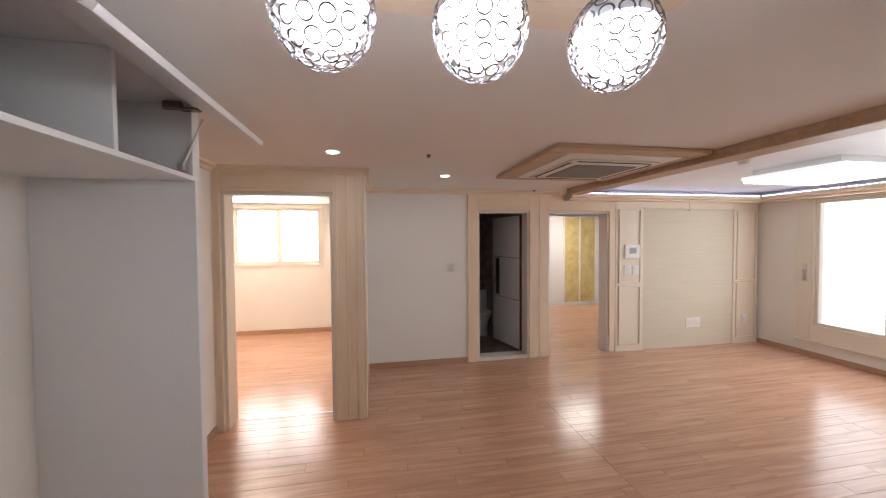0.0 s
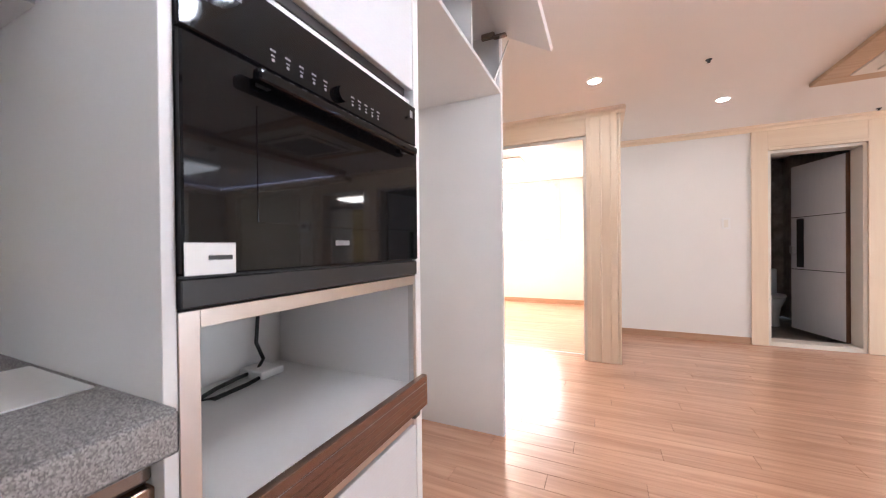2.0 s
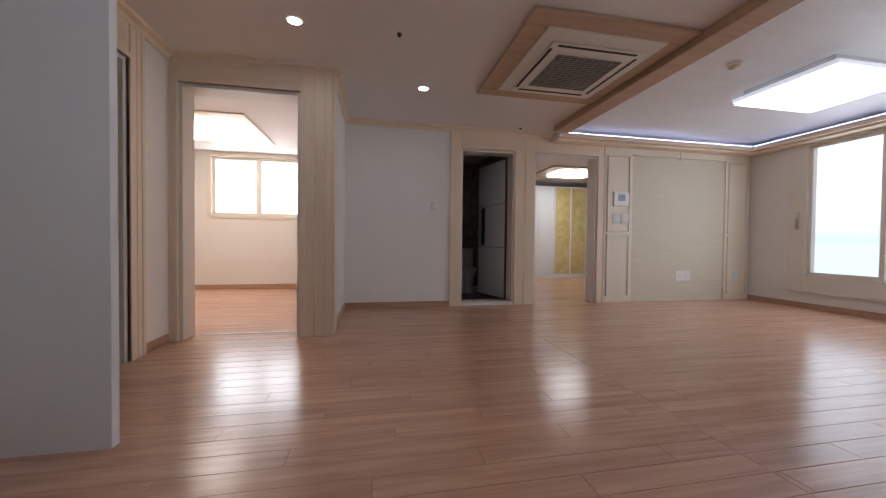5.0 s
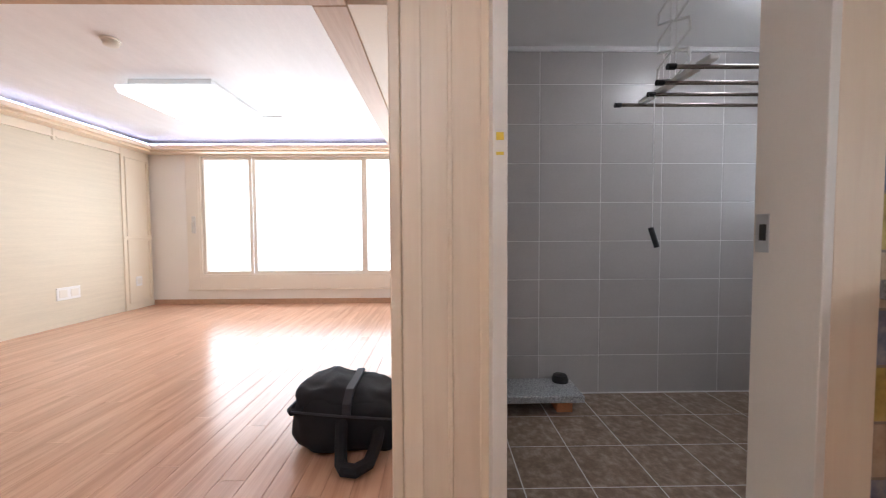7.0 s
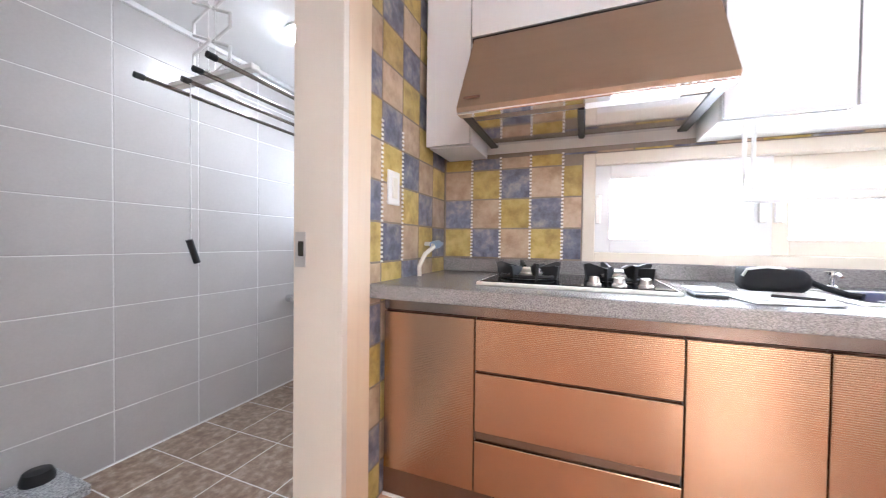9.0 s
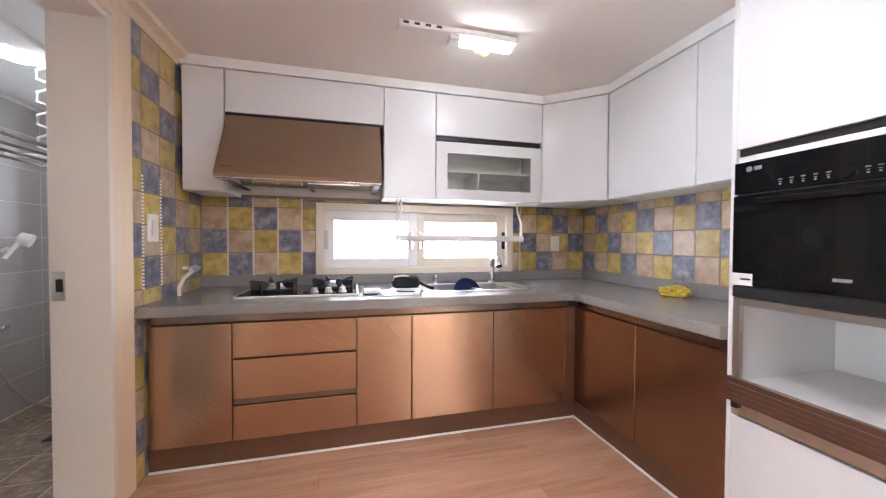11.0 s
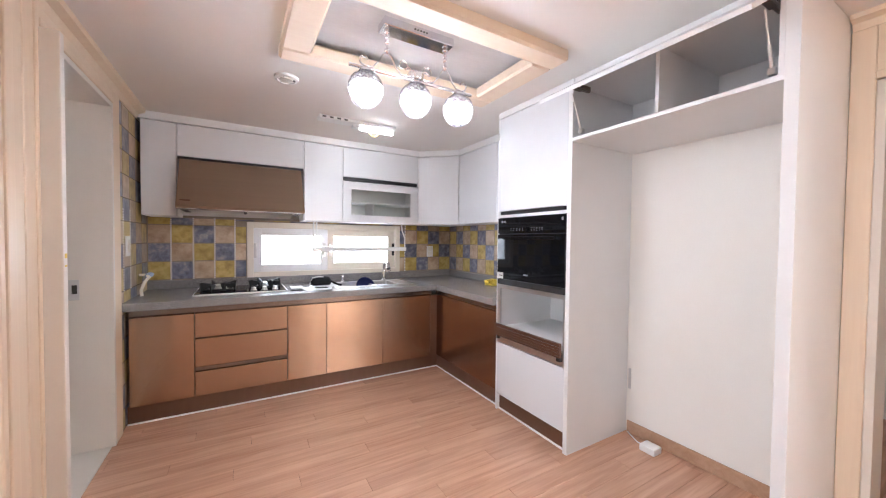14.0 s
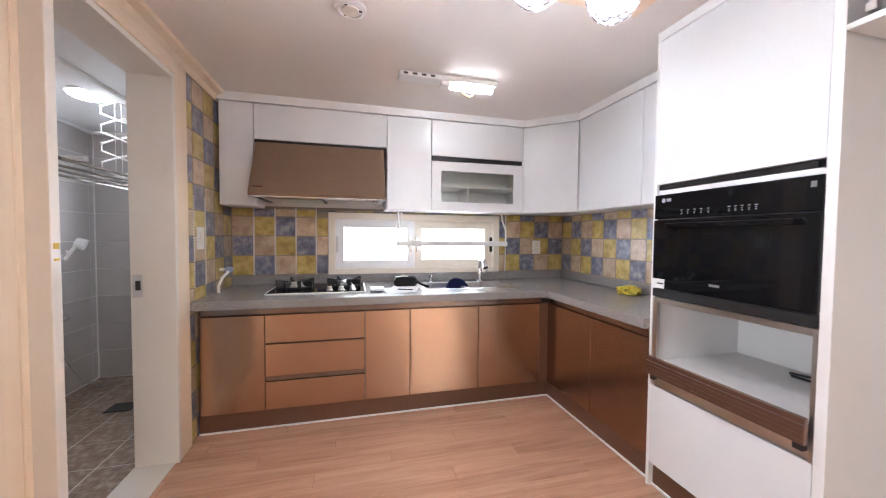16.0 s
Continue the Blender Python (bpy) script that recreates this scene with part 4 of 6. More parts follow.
# lamp tray under the wall cabinets
rk = thing("dish_rail", (1.95, -0.25, 1.35), "white hanging rail under the wall cabinets", "rail")
for x in (1.405, 1.435, 2.395):
    bm = bmesh.new()
    tube(bm, [(x, -0.24, CB), (x, -0.24, 1.31)] if x < 2 else [(x, -0.24, CB), (x + 0.01, -0.24, 1.50), (x + 0.045, -0.24, 1.41), (x + 0.045, -0.24, 1.31)], 0.008)
    part("hanger", bm, M_PLASTIC, rk, "", True)
slab("rail", M_PLASTIC, rk, 1.39, 2.447, -0.275, -0.215, 1.262, 1.308, 0.012, "", 3)
slab("hook", M_STEEL, rk, 1.80, 1.806, -0.247, -0.243, 1.240, 1.263, 0.001)

# ---- tall oven unit and fridge bay ----
T0, T1, TT = -2.548, -1.806, 2.38
tw = thing("oven_tower", (2.9, -2.2, 0), "tall white cabinet with oven, open niche and drawer", "cabinet")
slab("side_panel", M_WHITE, tw, FRONT, EAST - 0.002, T1 - 0.019, T1, 0, TT, 0.001)
slab("side_panel", M_WHITE, tw, FRONT - 0.004, EAST - 0.002, T0, T0 + 0.033, 0, TT, 0.001)
slab("back", M_WHITE, tw, EAST - 0.03, EAST - 0.004, T0 + 0.033, T1 - 0.019, 0, TT, 0.001)
I0, I1 = T0 + 0.033, T1 - 0.019
slab("top_door", M_GLOSS, tw, FRONT - 0.002, FRONT + 0.018, I0 + 0.002, I1 - 0.002, 1.632, TT - 0.003, 0.002, "white gloss door")
slab("grip_rail", M_DARKALU, tw, FRONT + 0.012, FRONT + 0.03, I0 + 0.03, I1 - 0.004, 1.604, 1.630, 0.002, "dark grip rail")
slab("shelf", M_WHITE, tw, FRONT + 0.012, EAST - 0.03, I0, I1, 1.580, 1.602, 0.001)
slab("shelf", M_WHITE, tw, FRONT + 0.02, EAST - 0.03, I0, I1, 1.018, 1.040, 0.001)
slab("drawer_front", M_GLOSS, tw, FRONT - 0.002, FRONT + 0.018, I0 + 0.002, I1 - 0.002, 0.135, 0.562, 0.002, "white gloss drawer front")
slab("kick_board", M_DKBROWN, tw, FRONT + 0.03, FRONT + 0.05, I0, I1, 0.0, 0.132, 0.001, "dark toe-kick")
slab("seal_strip", M_PLASTIC, tw, FRONT + 0.02, FRONT + 0.03, I0, I1, 0.0, 0.012, 0.001)
slab("niche_floor", M_WHITE, tw, FRONT + 0.02, EAST - 0.03, I0, I1, 0.665, 0.690, 0.001)
slab("niche_frame", M_STEEL, tw, FRONT - 0.003, FRONT + 0.016, I0, I0 + 0.016, 0.563, 1.040, 0.001, "steel niche frame")
slab("niche_frame", M_STEEL, tw, FRONT - 0.003, FRONT + 0.016, I1 - 0.030, I1, 0.563, 1.040, 0.001, "steel niche frame")
slab("niche_frame", M_STEEL, tw, FRONT - 0.003, FRONT + 0.016, I0 + 0.016, I1 - 0.030, 1.012, 1.040, 0.001, "steel niche frame")
slab("drawer_rail", M_STEEL, tw, FRONT, FRONT + 0.02, I0 + 0.016, I1 - 0.03, 0.570, 0.664, 0.002, "steel profile")
sb = slab("slat_front", M_WALNUT, tw, FRONT - 0.045, FRONT - 0.025, I0 + 0.004, I1 - 0.012, 0.632, 0.728, 0.002, "brown grooved front of a pull-out")
for k in range(4):
    slab("groove", M_SILVERPR if k == 3 else M_DKBROWN, sb, FRONT - 0.0462, FRONT - 0.0445, I0 + 0.006, I1 - 0.014, 0.648 + k * 0.019, 0.6475 + k * 0.019, 0.0)
slab("pull_bracket", M_BLACK, tw, FRONT - 0.026, FRONT + 0.0, I1 - 0.04, I1 - 0.014, 0.60, 0.70, 0.003, "black runner bracket")
slab("pull_bracket", M_BLACK, tw, FRONT - 0.026, FRONT + 0.0, I0 + 0.016, I0 + 0.05, 0.60, 0.66, 0.003, "black runner bracket")
bm = bmesh.new()
tube(bm, [(3.17, -2.40, 1.016), (3.165, -2.40, 0.9), (3.17, -2.395, 0.79), (3.14, -2.40, 0.735), (3.12, -2.36, 0.71), (3.14, -2.30, 0.6985), (3.12, -2.22, 0.6985), (3.085, -2.14, 0.6985), (3.05, -2.17, 0.6985), (3.06, -2.28, 0.6985), (3.08, -2.36, 0.7)], 0.0065)
part("power_cord", bm, M_BLACK, tw, "black power cord", True)
bm = bmesh.new()
box(bm, 3.06, 3.17, -2.42, -2.33, 0.691, 0.718, 0.006, 2)
part("plug_block", bm, M_PLASTIC, tw, "white plug block")

ov = thing("oven", (2.6, -2.21, 1.04), "built-in black glass oven with a white sticker", "oven")
OX = FRONT - 0.010
slab("body", M_BLACK, ov, FRONT + 0.004, 3.05, I0 + 0.004, I1 - 0.004, 1.042, 1.578, 0.002)
slab("control_panel", M_BLACKGLASS, ov, OX, FRONT + 0.006, I0 + 0.001, I1 - 0.001, 1.452, 1.575, 0.002)
dr = slab("door", M_BLACKGLASS, ov, OX - 0.004, FRONT + 0.006, I0 + 0.001, I1 - 0.001, 1.092, 1.445, 0.003)
slab("window", M_BLACKGLASS, dr, OX - 0.0055, OX - 0.004, I0 + 0.17, I1 - 0.12, 1.175, 1.375, 0.0005, "dark viewing window")
slab("base_strip", M_BLACK, ov, OX, FRONT + 0.006, I0 + 0.001, I1 - 0.001, 1.044, 1.087, 0.002)
slab("handle", M_BLACKGLASS, dr, OX - 0.040, OX - 0.018, I0 + 0.06, I1 - 0.10, 1.405, 1.428, 0.008, "black bar handle", 3)
for y in (I0 + 0.09, I1 - 0.13):
    slab("handle_post", M_BLACK, dr, OX - 0.022, OX - 0.003, y - 0.012, y + 0.012, 1.408, 1.425, 0.002)
bm = bmesh.new()
cyl(bm, (OX - 0.014, -2.16, 1.480), (OX, -2.16, 1.480), 0.017, 0.018, 24)
part("knob", bm, M_BLACKGLASS, ov, "round black knob", True)
for k in range(10):
    y = -2.16 + (0.045 + 0.033 * k if k < 5 else -0.045 - 0.026 * (k - 5))
    bm = bmesh.new()
    box(bm, OX - 0.0008, OX + 0.001, y - 0.006, y + 0.006, 1.488, 1.4915)
    box(bm, OX - 0.0008, OX + 0.001, y - 0.004, y + 0.004, 1.479, 1.4815)
    box(bm, OX - 0.0008, OX + 0.001, y - 0.003, y + 0.003, 1.470, 1.475)
    part("printed_mark", bm, M_SILVERPR, ov, "pale printed symbol")
bm = bmesh.new()
cyl(bm, (OX - 0.0008, I1 - 0.055, 1.545), (OX + 0.001, I1 - 0.055, 1.545), 0.011, None, 20)
box(bm, OX - 0.0008, OX + 0.001, I1 - 0.098, I1 - 0.072, 1.538, 1.553)
part("maker_mark", bm, M_SILVERPR, ov, "plain pale maker mark")
slab("corner_mark", M_SILVERPR, ov, OX - 0.0008, OX + 0.001, I0 + 0.02, I0 + 0.036, 1.535, 1.556, 0.0)
slab("door_mark", M_SILVERPR, dr, OX - 0.0065, OX - 0.005, -2.18, -2.135, 1.136, 1.147, 0.0)
stk = slab("sticker", M_PAPERW, ov, OX - 0.0065, OX - 0.004, I1 - 0.078, I1 - 0.002, 1.092, 1.140, 0.0005, "white energy sticker")
slab("sticker_print", M_BLACK, stk, OX - 0.0072, OX - 0.0062, I1 - 0.072, I1 - 0.035, 1.114, 1.121, 0.0)

E0, E1 = -3.595, -3.55
fb = thing("fridge_bay", (2.9, -3.05, 0), "white fridge bay with an opened top cupboard flap", "cabinet")
slab("end_panel", M_WHITE, fb, BAY, EAST - 0.002, E0, E1, 0, CEIL - 0.002, 0.001)
slab("shelf", M_WHITE, fb, BAY, EAST - 0.002, E1, (T0 - 0.004), 2.03, 2.05, 0.001)
slab("divider", M_WHITE, fb, BAY + 0.004, EAST - 0.02, -3.078, -3.060, 2.05, TT, 0.001)
slab("top_board", M_WHITE, fb, BAY + 0.004, EAST - 0.002, E1, (T0 - 0.004), TT, TT + 0.018, 0.001)
slab("back_board", M_WHITE, fb, EAST - 0.02, EAST - 0.004, E1, (T0 - 0.004), 2.05, TT, 0.001)
slab("inner_lip", M_WHITE, fb, BAY, BAY + 0.018, E1, E1 + 0.018, 2.05, TT, 0.001)
bm = bmesh.new()
box(bm, -0.345, 0, E1 + 0.004, (T0 - 0.004) - 0.004, -0.02, 0.0, 0.001)
bmesh.ops.transform(bm, verts=bm.verts, matrix=Matrix.Translation((BAY, 0, TT + 0.012)) @ Matrix.Rotation(radians(-30), 4, "Y"))
part("flap", bm, M_WHITE, fb, "raised white flap")
for y in (E1 + 0.045, (T0 - 0.004) - 0.045):
    bm = bmesh.new()
    cyl(bm, (BAY + 0.03, y, 2.085), (BAY - 0.06, y, 2.30), 0.004)
    cyl(bm, (BAY - 0.01, y, 2.18), (BAY + 0.03, y, 2.085), 0.007)
    box(bm, BAY + 0.018, BAY + 0.045, y - 0.014, y + 0.014, 2.07, 2.10, 0.003)
    part("gas_strut", bm, M_STEEL, fb, "steel gas strut", True)
    bm = bmesh.new()
    box(bm, BAY + 0.02, BAY + 0.10, y - 0.012, y + 0.012, 2.335, 2.372, 0.006)
    box(bm, BAY - 0.05, BAY + 0.03, y - 0.018, y + 0.018, 2.332, 2.346, 0.004)
    part("hinge", bm, M_GRIP, fb, "dark bronze hinge")
tf = thing("tower_filler", (2.9, -2.6, TT), "white filler boards over the tall cabinets", "filler")
slab("board", M_WHITE, tf, FRONT + 0.0, EAST - 0.004, T0, T1, TT + 0.003, CEIL - 0.001, 0.001)
slab("board", M_WHITE, tf, FRONT + 0.006, EAST - 0.004, E1, T0 - 0.004, TT + 0.021, CEIL - 0.001, 0.001)
ad = thing("adapter", (3.12, -2.78, 0), "white adapter box with a cable on the floor", "adapter")
bm = bmesh.new()
box(bm, 3.06, 3.15, -2.84, -2.74, 0.001, 0.045, 0.008, 2)
part("box", bm, M_PLASTIC, ad)
bm = bmesh.new()
tube(bm, [(3.11, -2.74, 0.02), (3.13, -2.69, 0.006), (3.17, -2.62, 0.006), (3.20, -2.57, 0.006)], 0.004)
part("cable", bm, M_PLASTIC, ad)
hg = thing("wall_hatch", (EAST, -2.58, 0.35), "thin grey cable strip on the wall", "cable strip")
slab("strip", M_STEEL, hg, EAST - 0.006, EAST - 0.001, -2.578, -2.560, 0.32, 0.47, 0.001)

# ---- kitchen lamps ----
pd = thing("pendant_lamp", (1.56, -2.35, 2.5), "chrome pendant with three glowing crystal globes", "pendant lamp")
slab("canopy", M_CHROME, pd, 1.365, 1.765, -2.42, -2.32, 2.455, 2.499, 0.004, "long chrome canopy")
bm = bmesh.new()
for k in range(5):
    cyl(bm, (1.53 + 0.017 * k, -2.4212, 2.478), (1.53 + 0.017 * k, -2.419, 2.478), 0.005, None, 8)
part("canopy_hole", bm, M_GAP, pd, "row of dark holes")
BARZ = 2.237
bm = bmesh.new()
cyl(bm, (1.20, -2.375, BARZ), (1.91, -2.375, BARZ), 0.009)
part("bar", bm, M_CHROME, pd, "chrome bar", True)
for x in (1.395, 1.735):
    bm = bmesh.new()
    tube(bm, [(x, -2.37, 2.456), (x, -2.373, 2.40), (x, -2.375, 2.345)], 0.005)
    part("stem", bm, M_CHROME, pd, "", True)
    for z, r in ((2.445, 0.015), (2.418, 0.010), (2.392, 0.013), (2.350, 0.016)):
        bm = bmesh.new()
        ball(bm, (x, -2.373, z), r, u=12, v=8)
        part("knuckle", bm, M_CHROME, pd, "", True)
    for q in (-1, 1):
        bm = bmesh.new()
        pts = [(x, -2.375, 2.35), (x + q * 0.025, -2.375, 2.325), (x + q * 0.045, -2.375, 2.285), (x + q * 0.075, -2.375, 2.252), (x + q * 0.115, -2.375, 2.250)]
        pts += [(x + q * (0.118 + 0.026 * math.sin(t) * (1 - 0.07 * t)), -2.375, 2.276 - 0.026 * math.cos(t) * (1 - 0.07 * t)) for t in [0.4 + 0.4 * k for k in range(11)]]
        tube(bm, pts, 0.0048, 6)
        part("scroll", bm, M_CHROME, pd, "curled chrome scroll", True)
bm = bmesh.new()
lathe(bm, (1.555, -2.375, BARZ), [(0.010, -0.005), (0.042, 0.008), (0.046, 0.030), (0.040, 0.038), (0.012, 0.044), (0.0, 0.045)])
part("hub", bm, M_CHROME, pd, "round chrome hub", True)
for q in (-1, 1):
    bm = bmesh.new()
    tube(bm, [(1.555 + q * 0.02, -2.375, 2.275), (1.555 + q * 0.045, -2.375, 2.30)] + [(1.555 + q * (0.07 + 0.022 * math.sin(t)), -2.375, 2.302 + 0.022 * math.cos(t)) for t in [-1.2 + 0.45 * k for k in range(10)]], 0.0042, 6)
    part("scroll", bm, M_CHROME, pd, "curled chrome scroll", True)


def globe(cx, cy, cz, r):
    bm = bmesh.new()
    lathe(bm, (cx, cy, cz), [(0.010, 0.100), (0.026, 0.096), (0.034, 0.088), (0.036, r * 0.93)])
    part("cap", bm, M_CHROME, pd, "chrome cap", True)
    bm = bmesh.new()
    q = r * 0.92
    lathe(bm, (cx, cy, cz), [(0.85 * q * math.sin(t), -0.85 * q * math.cos(t)) for t in [0.02 + 3.1 * k / 14 for k in range(15)]])
    part("bulb", bm, M_BULB, pd, "lit inner globe", True)
    glo = bpy.data.lights.new("bulb_light", "POINT")
    glo.energy, glo.shadow_soft_size, glo.color, glo.use_soft_falloff = GLOBE, 0.93 * q, (1.0, 0.98, 0.96), False
    new("bulb_light", glo).location = (cx, cy, cz)
    # added upper shell that keeps the bulb's light off the ceiling
    bm = bmesh.new()
    lathe(bm, (cx, cy, cz), [(q * math.sin(t), -q * math.cos(t)) for t in [1.77 + 1.36 * k / 8 for k in range(9)]])
    part("shade_shell", bm, M_PLASTIC, pd, "added white shell that shades the ceiling", True)
    wires, beads = bmesh.new(), bmesh.new()
    rows = 9
    for i in range(1, rows):
        th = math.pi * i / rows
        n = max(4, round(2 * rows * math.sin(th) * 0.92))
        for k in range(n):
            ph = 2 * math.pi * (k + 0.5 * (i % 2)) / n
            d = Vector((math.sin(th) * math.cos(ph), math.sin(th) * math.sin(ph), math.cos(th)))
            q = d.to_track_quat("Z", "Y").to_matrix().to_4x4()
            m = Matrix.Translation(Vector((cx, cy, cz + (0.10 * r * d.z if d.z < 0 else 0.0))) + r * d) @ q
            rr = 0.46 * math.pi * r / rows
            ring = [[wires.verts.new(m @ Vector((s * rr * math.cos(t), s * rr * math.sin(t), h))) for t in [2 * math.pi * j / 14 for j in range(14)]] for s, h in ((1.08, 0.0), (0.94, 0.0012), (0.80, 0.0))]
            for a, b in zip(ring, ring[1:] + ring[:1]):
                for j in range(14):
                    wires.faces.new((a[j], a[(j + 1) % 14], b[(j + 1) % 14], b[j]))
            bmesh.ops.create_cone(beads, cap_ends=True, segments=10, radius1=rr * 0.78, radius2=rr * 0.60, depth=0.003, matrix=m)
    part("wire_net", wires, M_NET, pd, "net of chrome rings")
    part("crystal_net", beads, M_CRYSTAL, pd, "flat crystal beads")


for gx in (1.285, 1.555, 1.825):
    globe(gx, -2.375, 2.138, 0.084)

kl = thing("kitchen_light", (1.64, -1.0, CEIL), "white fluorescent fixture with one lit tube", "ceiling lamp")
slab("base", M_PLASTIC, kl, 1.31, 1.99, -1.055, -0.955, 2.395, 2.428, 0.006)
slab("tube", M_LAMP2, kl, 1.66, 1.97, -1.025, -0.985, 2.360, 2.394, 0.010, "lit tube", 2)
slab("holder", M_PLASTIC, kl, 1.595, 1.655, -1.04, -0.97, 2.370, 2.3945, 0.003)
for k in range(4):
    slab("terminal", M_GAP, kl, 1.335 + 0.06 * k, 1.365 + 0.06 * k, -1.0562, -1.0545, 2.405, 2.418, 0.0)
bm = bmesh.new()
tube(bm, [(1.74, -1.0, 2.362), (1.76, -1.01, 2.33), (1.80, -1.0, 2.32), (1.83, -0.99, 2.34), (1.84, -1.0, 2.362)], 0.006)
part("loose_wire", bm, mat("yellow_wire", (0.75, 0.65, 0.25), 0.5), kl, "loose yellow wire")
vt = thing("ceiling_vent", (1.006, -1.6, CEIL), "round white ceiling vent", "vent")
bm = bmesh.new()
lathe(bm, (1.006, -1.6, CEIL), [(0.075, -0.001), (0.072, -0.014), (0.055, -0.02), (0.052, -0.012)])
part("ring", bm, M_PLASTIC, vt, "", True)
bm = bmesh.new()
lathe(bm, (1.006, -1.6, CEIL), [(0.040, -0.004), (0.040, -0.022), (0.0, -0.026)])
part("disc", bm, M_IVORY, vt, "", True)
for a in range(3):
    bm = bmesh.new()
    t = a * 2.1
    cyl(bm, (1.006 + 0.03 * math.cos(t), -1.6 + 0.03 * math.sin(t), CEIL - 0.012), (1.006 + 0.06 * math.cos(t), -1.6 + 0.06 * math.sin(t), CEIL - 0.012), 0.006, None, 6)
    part("slot", bm, M_GAP, vt)


def downlight(x, y):
    d = thing("downlight", (x, y, CEIL), "round recessed white downlight, lit", "downlight", "recessed ceiling lights")
    bm = bmesh.new()
    lathe(bm, (x, y, CEIL), [(0.058, -0.0005), (0.056, -0.006), (0.045, -0.008), (0.043, -0.002)])
    part("ring", bm, M_PLASTIC, d, "", True)
    bm = bmesh.new()
    lathe(bm, (x, y, CEIL), [(0.042, -0.001), (0.040, -0.005), (0.0, -0.006)])
    part("lens", bm, M_SPOT, d, "glowing lens", True)


downlight(2.079, -4.55)
downlight(1.04, -5.44)
for x, y in ((1.34, -4.56), (-0.415, -6.38)):
    sp = thing("sprinkler", (x, y, CEIL), "small dark ceiling sprinkler head", "sprinkler", "ceiling sprinklers")
    bm = bmesh.new()
    lathe(bm, (x, y, CEIL), [(0.02, -0.0005), (0.018, -0.006), (0.008, -0.008), (0.008, -0.018), (0.013, -0.02), (0.0, -0.022)])
    part("head", bm, M_DARKALU, sp, "", True)

# ---- air conditioner in the ceiling ----
ac = thing("ceiling_air_conditioner", (-0.17, -4.77, CEIL), "cream cassette air conditioner in a wooden surround", "air conditioner")
for a in ((-0.80, 0.49, -4.19, -4.045), (-0.80, 0.49, -5.38, -5.235), (-0.80, -0.67, -5.235, -4.19), (0.32, 0.49, -5.235, -4.19)):
    slab("surround_bar", M_BEAM, ac, *a, 2.395, CEIL - 0.001, 0.006, "wooden surround")
slab("cover", M_IVORY, ac, -0.67, 0.32, -5.235, -4.19, 2.388, CEIL - 0.002, 0.012, "cream cover", 2)
slab("panel", M_IVORY, ac, -0.59, 0.21, -5.16, -4.33, 2.374, 2.389, 0.010, "raised cream panel", 2)
bm = bmesh.new()
for a in ((-0.53, 0.15, -4.375, -4.350), (-0.53, 0.15, -5.140, -5.115), (-0.575, -0.55, -5.09, -4.41), (0.17, 0.195, -5.09, -4.41)):
    box(bm, *a, 2.3715, 2.3745)
part("air_slot", bm, M_GAP, ac, "dark air slots")
slab("grille_back", M_GAP, ac, -0.48, 0.09, -5.02, -4.48, 2.371, 2.3745, 0.0, "dark grille")
bm = bmesh.new()
for k in range(19):
    y = -5.02 + 0.03 * k
    box(bm, -0.48, 0.09, y - 0.004, y + 0.004, 2.364, 2.3712)
for k in range(10):
    x = -0.48 + 0.0633 * k
    box(bm, x - 0.003, x + 0.003, -5.02, -4.48, 2.365, 2.3712)
part("grille", bm, mat("grey_grille", (0.34, 0.31, 0.27), 0.5), ac, "fine grey grille")

# ---- living room lamps ----
ll = thing("living_lamp", (-2.64, -4.5, 2.47), "square flat ceiling lamp with crystal edge, lit", "ceiling lamp")
slab("diffuser", M_LAMP, ll, -3.18, -2.18, -4.94, -4.10, 2.335, 2.362, 0.004, "glowing diffuser")
slab("edge_frame", M_LAMPE, ll, -3.195, -2.165, -4.955, -4.085, 2.362, 2.398, 0.006, "glowing crystal edge")
slab("base", M_PLASTIC, ll, -3.13, -2.23, -4.89, -4.15, 2.398, 2.4695, 0.003)
cp = thing("ceiling_panel", (-3.25, -3.9, 2.47), "flat white access plate in the ceiling", "ceiling plate")
slab("plate", M_WHITE, cp, -3.75, -3.22, -4.30, -3.95, 2.458, 2.4695, 0.004)
sd = thing("smoke_detector", (-1.6, -4.46, 2.47), "round white smoke detector on the ceiling", "smoke detector")
bm = bmesh.new()
lathe(bm, (-1.6, -4.46, 2.47), [(0.06, -0.0005), (0.06, -0.012), (0.05, -0.016), (0.045, -0.038), (0.035, -0.045), (0.0, -0.046)])
part("body", bm, M_IVORY, sd, "", True)
ls = thing("strip_light", (-2.7, -6.3, 2.39), "cool blue-white strip light on the ledge", "strip light")
slab("tape", M_PLASTIC, ls, -4.18, -1.05, -6.318, -6.304, 2.3855, 2.388, 0.0, "white tape")
slab("tape", M_PLASTIC, ls, -4.212, -4.198, -6.30, -2.84, 2.3855, 2.388, 0.0, "white tape")
for nm, n in (("south", 52), ("west", 57)):
    bm = bmesh.new()
    for k in range(n):
        if nm == "south":
            box(bm, -4.17 + 0.06 * k, -4.145 + 0.06 * k, -6.317, -6.300, 2.388, 2.400)
        else:
            box(bm, -4.214, -4.196, -6.28 + 0.06 * k, -6.255 + 0.06 * k, 2.388, 2.400)
    tagged(part("diodes", bm, M_LED, ls, "row of glowing diodes"), kind="stuff")


